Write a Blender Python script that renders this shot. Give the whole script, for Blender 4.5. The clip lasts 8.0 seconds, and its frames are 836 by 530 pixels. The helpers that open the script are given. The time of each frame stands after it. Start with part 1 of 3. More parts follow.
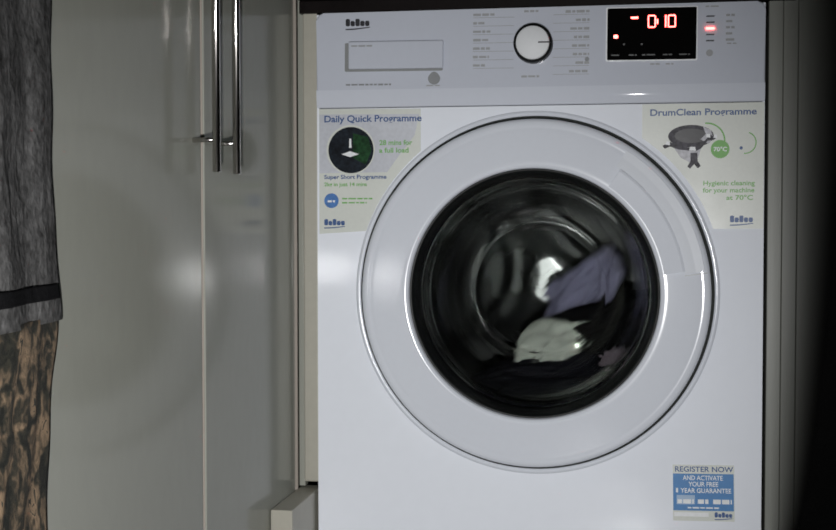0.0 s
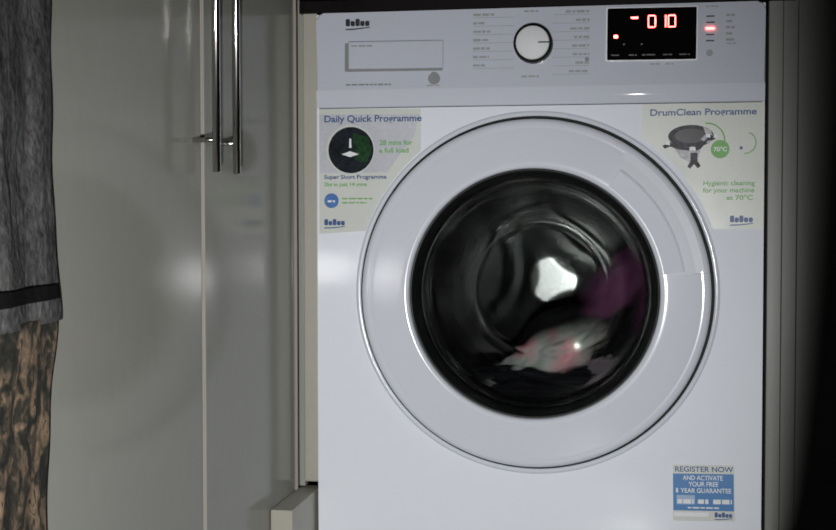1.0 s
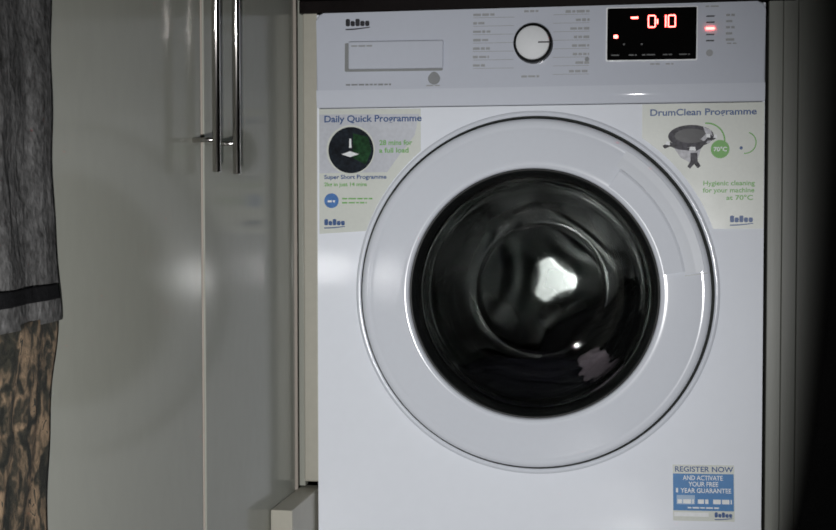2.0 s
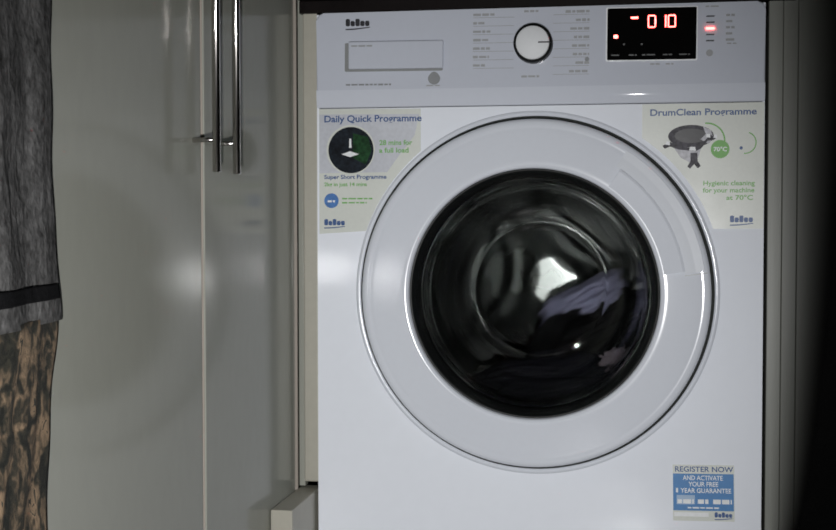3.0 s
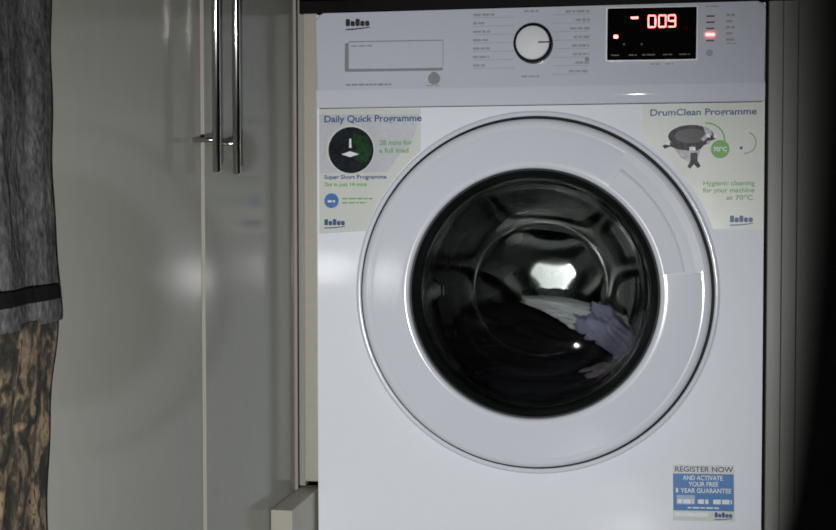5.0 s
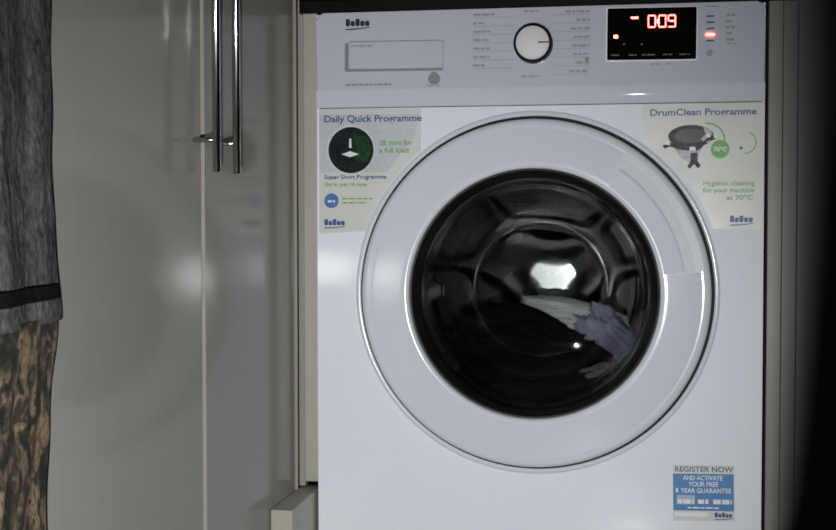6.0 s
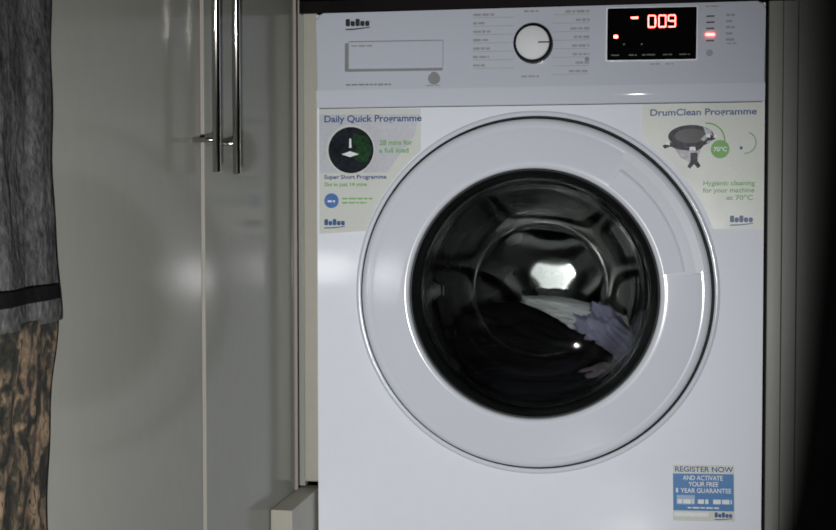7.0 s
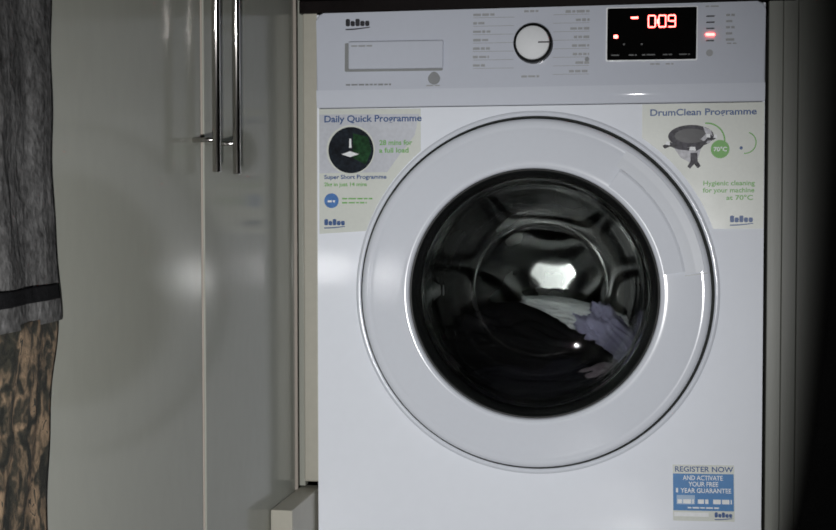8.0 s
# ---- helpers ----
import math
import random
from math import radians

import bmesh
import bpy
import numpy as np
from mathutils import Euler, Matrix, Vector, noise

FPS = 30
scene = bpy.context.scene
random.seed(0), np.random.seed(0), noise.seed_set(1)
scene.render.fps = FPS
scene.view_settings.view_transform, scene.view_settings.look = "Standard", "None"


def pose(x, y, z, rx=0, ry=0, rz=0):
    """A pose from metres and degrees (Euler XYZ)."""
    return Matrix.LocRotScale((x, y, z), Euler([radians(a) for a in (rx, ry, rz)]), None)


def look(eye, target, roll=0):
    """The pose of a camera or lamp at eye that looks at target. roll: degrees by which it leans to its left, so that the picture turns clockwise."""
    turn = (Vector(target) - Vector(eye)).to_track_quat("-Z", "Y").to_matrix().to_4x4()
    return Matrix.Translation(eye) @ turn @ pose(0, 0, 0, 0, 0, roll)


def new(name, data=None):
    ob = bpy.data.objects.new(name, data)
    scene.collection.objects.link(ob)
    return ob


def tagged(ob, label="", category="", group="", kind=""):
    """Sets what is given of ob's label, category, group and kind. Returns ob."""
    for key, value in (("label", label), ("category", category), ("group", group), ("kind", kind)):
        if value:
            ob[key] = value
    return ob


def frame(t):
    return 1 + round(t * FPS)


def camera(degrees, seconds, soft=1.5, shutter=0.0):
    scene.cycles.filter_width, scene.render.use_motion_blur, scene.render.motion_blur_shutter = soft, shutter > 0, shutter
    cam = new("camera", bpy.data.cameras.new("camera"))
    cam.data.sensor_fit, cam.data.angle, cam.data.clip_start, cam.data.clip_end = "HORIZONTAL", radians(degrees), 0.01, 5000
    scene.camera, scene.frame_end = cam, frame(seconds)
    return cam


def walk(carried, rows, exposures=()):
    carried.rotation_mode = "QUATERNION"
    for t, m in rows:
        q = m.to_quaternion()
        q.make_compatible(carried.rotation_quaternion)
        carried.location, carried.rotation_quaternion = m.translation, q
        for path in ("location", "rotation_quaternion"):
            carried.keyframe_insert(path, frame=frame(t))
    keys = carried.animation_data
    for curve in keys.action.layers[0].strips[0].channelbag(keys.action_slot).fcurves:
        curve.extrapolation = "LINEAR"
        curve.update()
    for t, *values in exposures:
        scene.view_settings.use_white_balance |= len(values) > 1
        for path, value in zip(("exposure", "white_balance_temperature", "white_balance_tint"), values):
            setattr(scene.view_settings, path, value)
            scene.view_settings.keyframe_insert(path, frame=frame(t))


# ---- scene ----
cam = camera(36, 8.0, soft=1.6, shutter=1.4)
STAND = look((0.1402, -1.7347, 0.5614), (-0.1991, 0.2350, 0.4884), -0.05)
walk(cam, [(0.0, STAND), (8.0, STAND)])

# ---------------------------------------------------------------- light
world = bpy.data.worlds.new("world")
scene.world = world
world.use_nodes = True
world.node_tree.nodes["Background"].inputs[0].default_value = (0.8, 0.9, 1.0, 1)
world.node_tree.nodes["Background"].inputs[1].default_value = 0.004
scene.view_settings.exposure = 0.0


def torch(name, eye, target, cone, radius, watts, colour):
    """A hand torch: a small bright source with a soft-edged beam."""
    data = bpy.data.lights.new(name, "SPOT")
    data.spot_size, data.spot_blend, data.shadow_soft_size, data.energy, data.color = radians(cone), 1.0, radius, watts, colour
    ob = new(name, data)
    ob.matrix_world = look(eye, target)
    return ob


torch("torch", (0.130, -1.82, 0.42), (-0.27, 0.0, 0.34), 64, 0.014, 81, (0.99, 0.985, 0.985))


# ---------------------------------------------------------------- materials
def node(tree, kind, **values):
    n = tree.nodes.new(kind)
    for k, v in values.items():
        n.inputs[k.replace("_", " ")].default_value = v
    return n


def surface(name, base, rough=0.5, metal=0.0, vary=0.08, scale=6.0, fine=180.0, bump=0.03, coat=0.0, shine=0.5, stretch=(1, 1, 1), rough_vary=0.08):
    """A painted, moulded or woven surface: colour uneven at two scales, fine relief, uneven gloss."""
    m = bpy.data.materials.new(name)
    m.use_nodes = True
    t = m.node_tree
    p = t.nodes["Principled BSDF"]
    where = t.nodes.new("ShaderNodeTexCoord")
    put = t.nodes.new("ShaderNodeMapping")
    put.inputs["Scale"].default_value = stretch
    t.links.new(where.outputs["Object"], put.inputs["Vector"])
    broad = node(t, "ShaderNodeTexNoise", Scale=scale, Detail=4.0)
    grain = node(t, "ShaderNodeTexNoise", Scale=fine, Detail=3.0)
    for n in (broad, grain):
        t.links.new(put.outputs[0], n.inputs["Vector"])
    mix = node(t, "ShaderNodeMath")
    mix.operation = "ADD"
    t.links.new(broad.outputs["Fac"], mix.inputs[0])
    t.links.new(grain.outputs["Fac"], mix.inputs[1])
    ramp = t.nodes.new("ShaderNodeMapRange")
    ramp.inputs["From Min"].default_value, ramp.inputs["From Max"].default_value = 0.6, 1.4
    ramp.inputs["To Min"].default_value, ramp.inputs["To Max"].default_value = 1 - vary, 1 + vary
    t.links.new(mix.outputs[0], ramp.inputs["Value"])
    tint = t.nodes.new("ShaderNodeVectorMath")
    tint.operation = "SCALE"
    tint.inputs[0].default_value = base
    t.links.new(ramp.outputs[0], tint.inputs["Scale"])
    t.links.new(tint.outputs[0], p.inputs["Base Color"])
    gloss = t.nodes.new("ShaderNodeMapRange")
    gloss.inputs["From Min"].default_value, gloss.inputs["From Max"].default_value = 0.3, 0.7
    gloss.inputs["To Min"].default_value, gloss.inputs["To Max"].default_value = max(0.02, rough - rough_vary), min(1, rough + rough_vary)
    t.links.new(broad.outputs["Fac"], gloss.inputs["Value"])
    t.links.new(gloss.outputs[0], p.inputs["Roughness"])
    p.inputs["Metallic"].default_value = metal
    p.inputs["Specular IOR Level"].default_value = shine
    p.inputs["Coat Weight"].default_value = coat
    p.inputs["Coat Roughness"].default_value = 0.08
    if bump:
        b = node(t, "ShaderNodeBump", Strength=bump, Distance=0.002)
        t.links.new(mix.outputs[0], b.inputs["Height"])
        t.links.new(b.outputs[0], p.inputs["Normal"])
    return m


def glow(name, colour, strength):
    m = bpy.data.materials.new(name)
    m.use_nodes = True
    p = m.node_tree.nodes["Principled BSDF"]
    p.inputs["Base Color"].default_value = (*colour, 1)
    p.inputs["Emission Color"].default_value = (*colour, 1)
    p.inputs["Emission Strength"].default_value = strength
    return m


def pane(name):
    m = bpy.data.materials.new(name)
    m.use_nodes = True
    p = m.node_tree.nodes["Principled BSDF"]
    p.inputs["Base Color"].default_value = (0.64, 0.67, 0.655, 1)
    p.inputs["Roughness"].default_value = 0.01
    p.inputs["IOR"].default_value = 1.46
    p.inputs["Transmission Weight"].default_value = 1.0
    return m


def patterned(name, colours, scale, rough=0.9):
    """Printed cloth: blotches of several colours over a woven grain."""
    m = surface(name, colours[0], rough, 0, 0.1, 9, 500, 0.5)
    t = m.node_tree
    p = t.nodes["Principled BSDF"]
    where = t.nodes.new("ShaderNodeTexCoord")
    warp = node(t, "ShaderNodeTexNoise", Scale=scale * 0.6, Detail=3.0)
    t.links.new(where.outputs["Object"], warp.inputs["Vector"])
    bend = t.nodes.new("ShaderNodeMix")
    bend.data_type = "VECTOR"
    bend.inputs["Factor"].default_value = 0.12
    t.links.new(where.outputs["Object"], bend.inputs["A"])
    t.links.new(warp.outputs["Color"], bend.inputs["B"])
    blot = node(t, "ShaderNodeTexNoise", Scale=scale, Detail=2.5, Roughness=0.55)
    t.links.new(bend.outputs["Result"], blot.inputs["Vector"])
    ramp = t.nodes.new("ShaderNodeValToRGB")
    ramp.color_ramp.interpolation = "EASE"
    ramp.color_ramp.elements.remove(ramp.color_ramp.elements[1])
    for i, c in enumerate(colours):
        e = ramp.color_ramp.elements[0] if i == 0 else ramp.color_ramp.elements.new(0.5)
        e.position = 0.34 + 0.34 * i / max(1, len(colours) - 1)
        e.color = (*c, 1)
    t.links.new(blot.outputs["Fac"], ramp.inputs["Fac"])
    t.links.new(ramp.outputs["Color"], p.inputs["Base Color"])
    return m


ENAMEL = surface("white_enamel", (0.83, 0.865, 0.93), 0.05, 0, 0.015, 3, 60, 0.002, rough_vary=0.03, shine=0.3)
PLASTIC = surface("white_plastic", (0.68, 0.712, 0.775), 0.13, 0, 0.015, 4, 120, 0.003, rough_vary=0.03, shine=0.5)
PANEL = surface("pale_lilac_grey_plastic", (0.56, 0.59, 0.665), 0.10, 0, 0.015, 4, 120, 0.004, rough_vary=0.03)
PANEL_FOOT = surface("pale_lilac_gloss_plastic", (0.60, 0.63, 0.70), 0.05, 0, 0.015, 4, 120, 0.0, rough_vary=0.01, shine=0.012)
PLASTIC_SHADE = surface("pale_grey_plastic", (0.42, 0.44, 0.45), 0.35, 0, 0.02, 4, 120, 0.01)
GRIP_SHADE = surface("grip_shade_grey", (0.62, 0.65, 0.70), 0.30, 0, 0.02, 4, 120, 0.004, shine=0.3)
DRAWER_SHADE = surface("dark_gap_shade", (0.22, 0.23, 0.23), 0.6)
DOOR_SHADE = surface("black_gap_shade", (0.035, 0.038, 0.036), 0.8, shine=0.1)
CHROME = surface("brushed_chrome", (0.72, 0.72, 0.72), 0.16, 1, 0.04, 8, 300, 0.02)
STEEL_BAR = surface("satin_steel_bar", (0.55, 0.53, 0.51), 0.12, 1, 0.05, 8, 400, 0.02, stretch=(1, 1, 0.1))
BLACK_TRIM = surface("black_gloss_plastic", (0.008, 0.009, 0.009), 0.38, 0, 0.1, 5, 90, 0.01, shine=0.2)
RUBBER = surface("grey_rubber", (0.085, 0.092, 0.09), 0.55, 0, 0.15, 12, 200, 0.05)
DRUM_STEEL = surface("drum_stainless_steel", (0.185, 0.193, 0.188), 0.25, 1, 0.06, 10, 200, 0.03)
GLASS = pane("door_glass")
DISPLAY = surface("black_display_glass", (0.003, 0.003, 0.003), 0.05, 0, 0.1, 5, 60, 0.0, shine=0.25, rough_vary=0.01)
RED = glow("lit_red_segment", (1.0, 0.085, 0.075), 11)
DIAL_WHITE = surface("matt_white_plastic", (0.74, 0.76, 0.78), 0.6, 0, 0.02, 8, 200, 0.02)
INK_GREY = surface("grey_print", (0.22, 0.23, 0.24), 0.5)
INK_FAINT = surface("faint_grey_print", (0.31, 0.32, 0.33), 0.5)
INK_DIM = surface("dim_display_print", (0.06, 0.065, 0.065), 0.5)
INK_BLACK = surface("black_print", (0.02, 0.02, 0.025), 0.4)
INK_BLUE = surface("blue_print", (0.025, 0.08, 0.24), 0.45)
INK_GREEN = surface("green_print", (0.16, 0.42, 0.10), 0.45)
INK_WHITE = surface("white_print", (0.8, 0.82, 0.84), 0.45)
STICKER = surface("cream_sticker_paper", (0.64, 0.665, 0.62), 0.35, 0, 0.04, 14, 200, 0.02)
STICKER_GREY = surface("silver_grey_sticker_paper", (0.54, 0.56, 0.61), 0.35, 0, 0.10, 14, 200, 0.02)
LAMINATE = surface("cream_gloss_laminate", (0.335, 0.341, 0.299), 0.13, 0, 0.035, 5, 70, 0.001, stretch=(1, 1, 0.5), rough_vary=0.02, shine=0.085)
LAMINATE_EDGE = surface("cream_laminate_edge", (0.36, 0.32, 0.28), 0.4, 0, 0.05)
CREAM = surface("cream_board", (0.41, 0.395, 0.335), 0.42, 0, 0.05, 5, 90, 0.02)
GREY_BOARD = surface("grey_green_board", (0.205, 0.212, 0.188), 0.4, 0, 0.06, 4, 60, 0.03, stretch=(6, 6, 0.4))
WORKTOP = surface("dark_worktop", (0.006, 0.004, 0.004), 0.5, 0, 0.3, 30, 300, 0.05, shine=0.1)
WALL = surface("cream_wall_paint", (0.22, 0.21, 0.19), 0.8, 0, 0.05, 3, 200, 0.08)
TILE = surface("grey_floor_vinyl", (0.13, 0.125, 0.115), 0.45, 0, 0.15, 5, 80, 0.04)
COAT = surface("charcoal_wool_cloth", (0.108, 0.107, 0.106), 0.95, 0, 0.8, 26, 150, 0.9, shine=0.12)
HEM = surface("dark_hem_cloth", (0.012, 0.012, 0.013), 0.9, 0, 0.3, 30, 300, 0.4, shine=0.03)
BROWN_PRINT = patterned("brown_leaf_print_cloth", [(0.012, 0.013, 0.009), (0.034, 0.032, 0.022), (0.11, 0.078, 0.048), (0.05, 0.048, 0.036), (0.36, 0.25, 0.155)], 38)
WASH_BLACK = surface("wet_black_cotton", (0.0018, 0.0018, 0.002), 0.8, 0, 0.4, 20, 260, 0.3, shine=0.03)
WASH_NAVY = surface("wet_dark_navy_cotton", (0.004, 0.004, 0.0055), 0.85, 0, 0.4, 20, 260, 0.4, shine=0.03)
WASH_LAVENDER = surface("wet_lavender_grey_cotton", (0.092, 0.09, 0.135), 0.85, 0, 0.25, 25, 300, 0.5, shine=0.12)
WASH_WHITE = surface("wet_grey_white_cotton", (0.20, 0.21, 0.215), 0.85, 0, 0.25, 25, 300, 0.5, shine=0.12)
WASH_CREAM = surface("wet_cream_cotton", (0.18, 0.19, 0.17), 0.85, 0, 0.2, 25, 300, 0.5, shine=0.12)
WASH_PURPLE = surface("wet_purple_cotton", (0.048, 0.012, 0.036), 0.85, 0, 0.3, 25, 300, 0.5, shine=0.12)
WASH_MAUVE = surface("wet_mauve_cotton", (0.10, 0.082, 0.095), 0.85, 0, 0.3, 25, 300, 0.5, shine=0.12)
WASH_FLORAL = patterned("wet_floral_cotton", [(0.09, 0.105, 0.095), (0.17, 0.18, 0.17), (0.25, 0.25, 0.24), (0.28, 0.26, 0.25), (0.34, 0.065, 0.10)], 20)
WASH_TEAL = patterned("wet_white_and_teal_cotton", [(0.012, 0.13, 0.095), (0.20, 0.21, 0.195), (0.25, 0.25, 0.235), (0.29, 0.28, 0.255)], 9)


# ---------------------------------------------------------------- mesh helpers
def part(name, bm, material, parent=None, label="", smooth=False):
    me = bpy.data.meshes.new(name)
    bmesh.ops.recalc_face_normals(bm, faces=bm.faces)
    bm.to_mesh(me)
    bm.free()
    me.materials.append(material)
    if smooth:
        for p in me.polygons:
            p.use_smooth = True
    ob = new(name, me)
    ob.parent = parent
    if label:
        ob["label"] = label
    return ob


def thing(name, label, category, group="", at=(0, 0, 0)):
    ob = new(name)
    ob.location = at
    return tagged(ob, label, category, group)


def box(x0, x1, y0, y1, z0, z1, bevel=0.0, bm=None, steps=2):
    bm = bm or bmesh.new()
    v = [bm.verts.new((x, y, z)) for x in (x0, x1) for y in (y0, y1) for z in (z0, z1)]
    fs = [bm.faces.new([v[i] for i in q]) for q in ((0, 1, 3, 2), (4, 6, 7, 5), (0, 4, 5, 1), (2, 3, 7, 6), (0, 2, 6, 4), (1, 5, 7, 3))]
    if bevel:
        es = list({e for f in fs for e in f.edges})
        bmesh.ops.bevel(bm, geom=es, offset=bevel, segments=steps, profile=0.5, affect="EDGES")
    return bm


def plate(points, y0, y1, bm=None):
    """A flat plate with the outline points (x, z), from y0 (front) to y1."""
    bm = bm or bmesh.new()
    a = [bm.verts.new((x, y0, z)) for x, z in points]
    b = [bm.verts.new((x, y1, z)) for x, z in points]
    bm.faces.new(a)
    bm.faces.new(b[::-1])
    n = len(points)
    for i in range(n):
        bm.faces.new((a[i], b[i], b[(i + 1) % n], a[(i + 1) % n]))
    return bm


def rim(cx, cz, profile, a0=0.0, a1=360.0, steps=128, bm=None, closed=False):
    """A body turned about the y axis through (cx, cz); profile: (radius, y). An open sweep gets end caps if closed."""
    bm = bm or bmesh.new()
    full = abs(a1 - a0) >= 360
    rows = []
    for i in range(steps if full else steps + 1):
        a = radians(a0 + (a1 - a0) * i / steps)
        rows.append([bm.verts.new((cx + r * math.cos(a), y, cz + r * math.sin(a))) for r, y in profile])
    m = len(profile)
    for i in range(len(rows) if full else len(rows) - 1):
        p, q = rows[i], rows[(i + 1) % len(rows)]
        for j in range(m if closed else m - 1):
            k = (j + 1) % m
            bm.faces.new((p[j], q[j], q[k], p[k]))
    if closed and not full:
        bm.faces.new(rows[0])
        bm.faces.new(rows[-1][::-1])
    return bm


def disc(cx, cz, r, y0, y1, steps=40, bm=None, sx=1.0):
    return plate([(cx + sx * r * math.cos(2 * math.pi * i / steps), cz + r * math.sin(2 * math.pi * i / steps)) for i in range(steps)], y0, y1, bm)


def words(name, text, x, z, height, width, y, material, parent, align="LEFT", bold=0.0):
    """Words printed on an upright face: x, z of the first line's foot, letter height, whole width."""
    data = bpy.data.curves.new(name, "FONT")
    data.body, data.align_x, data.size, data.extrude, data.offset = text, align, height / 0.70, 0.00012, bold * 0.02
    ob = new(name, data)
    bpy.context.view_layer.update()
    me = bpy.data.meshes.new_from_object(ob)
    bpy.data.objects.remove(ob)
    xs = [v.co.x for v in me.vertices]
    k = width / (max(xs) - min(xs))
    for v in me.vertices:
        v.co = (v.co.x * k, -v.co.z, v.co.y)
    me.materials.append(material)
    made = new(name, me)
    made.location = (x, y, z)
    made.parent = parent
    return made


def bars(name, x0, x1, z, high, y, material, parent, seed=0):
    """One line of unreadable print: a row of short bars."""
    rnd = random.Random(seed)
    bm = bmesh.new()
    x = x0
    while x < x1 - 0.0015:
        w = min(rnd.uniform(0.004, 0.011), x1 - x)
        h = high * rnd.uniform(0.8, 1.0)
        plate([(x, z - h / 2), (x + w, z - h / 2), (x + w, z + h / 2), (x, z + h / 2)], y, y + 0.0005, bm)
        x += w + 0.0016
    return part(name, bm, material, parent)


def step(v, a, b):
    """A smooth step from 0 at a to 1 at b."""
    k = max(0.0, min(1.0, (v - a) / (b - a)))
    return k * k * (3 - 2 * k)


# ---------------------------------------------------------------- the room
def structure(name, bm, material, label):
    ob = part(name, bm, material)
    return tagged(ob, label, kind="structure")


structure("floor", box(-1.2, 3.3, -5.4, 0.8, -0.05, 0.0), TILE, "grey vinyl kitchen floor")
structure("ceiling", box(-1.2, 3.3, -5.4, 0.8, 2.55, 2.6), WALL, "plain pale kitchen ceiling")
structure("wall_north", box(-1.2, 3.3, 0.66, 0.8, 0.0, 2.55), WALL, "plain wall behind the washing machine")
structure("wall_west", box(-1.2, -0.95, -5.4, 0.66, 0.0, 2.55), WALL, "plain wall behind the tall cupboard")
structure("wall_east", box(3.15, 3.3, -5.4, 0.66, 0.0, 2.55), WALL, "plain kitchen wall")
structure("wall_south", box(-0.95, 3.15, -5.4, -5.25, 0.0, 2.55), WALL, "plain kitchen wall")


# ---------------------------------------------------------------- tall cupboard with two doors
FACE = -0.335


def cupboard():
    top = thing("tall_cupboard", "tall cream gloss kitchen cupboard with two doors and steel bar handles", "cupboard", at=(-0.6, -0.5, 0))
    inv = Matrix.Translation((0.6, 0.5, 0))

    def at(ob):
        ob.matrix_parent_inverse = inv
        return ob
    at(part("body", box(-0.94, FACE - 0.024, -0.80, 0.020, 0.0, 2.1, 0.002), LAMINATE, top))
    for y0, y1, hy in ((-0.79, -0.3795, -0.4060), (-0.3685, 0.0065, -0.3360)):
        d = at(part("door", box(FACE - 0.021, FACE, y0, y1, 0.08, 2.08, 0.0015), LAMINATE, top, "smooth cream gloss cupboard door"))
        part("edge_band", box(FACE - 0.019, FACE - 0.0015, y0 - 0.0012, y0 - 0.0002, 0.082, 2.078), LAMINATE_EDGE, d, "pale edge banding")
        h = part("handle", rod((FACE + 0.027, hy, 0.611), (FACE + 0.027, hy, 1.26), 0.0045), STEEL_BAR, d, "long satin steel bar handle", True)
        for z in (0.6455, 1.23):
            bm = rod((FACE, hy, z), (FACE + 0.024, hy, z), 0.0026)
            part("handle_post", bm, STEEL_BAR, d, "short steel handle post", True)
    at(part("end_strip", box(FACE - 0.004, FACE + 0.0030, 0.0085, 0.0125, 0.0, 2.1), LAMINATE_EDGE, top, "pale upright edge strip"))
    return top


def rod(a, b, r, steps=20, bm=None):
    bm = bm or bmesh.new()
    a, b = Vector(a), Vector(b)
    d = (b - a).normalized()
    s = d.cross(Vector((0.3, 0.5, 0.81))).normalized()
    u = d.cross(s)
    prof = ((0, r * 0.85), (r * 0.15, r), ((b - a).length - r * 0.15, r), ((b - a).length, r * 0.85))
    rows = [[bm.verts.new(a + d * k + (s * math.cos(2 * math.pi * i / steps) + u * math.sin(2 * math.pi * i / steps)) * q) for i in range(steps)] for k, q in prof]
    for p, q in zip(rows, rows[1:]):
        for i in range(steps):
            bm.faces.new((p[i], p[(i + 1) % steps], q[(i + 1) % steps], q[i]))
    bm.faces.new(rows[0][::-1])
    bm.faces.new(rows[-1])
    return bm


cupboard()
structure("trim_filler", box(-0.3255, -0.3045, 0.02, 0.04, 0.189, 0.90, 0.002), CREAM, "cream upright filler strip beside the washing machine")
structure("trim_backing", box(-0.334, -0.3255, 0.026, 0.04, 0.182, 0.90), LAMINATE, "cream recess behind the filler strip")
structure("trim_boxing", box(FACE + 0.001, -0.3045, -0.121, 0.04, 0.0, 0.180, 0.0015), CREAM, "cream boxed-in skirting block in the corner")
structure("worktop", box(-0.328, 1.7, -0.03, 0.655, 0.862, 0.902, 0.003), WORKTOP, "dark kitchen worktop over the washing machine")
structure("trim_shadow_rail", box(-0.328, 0.34, 0.012, 0.03, 0.846, 0.862), WORKTOP, "dark rail under the worktop")

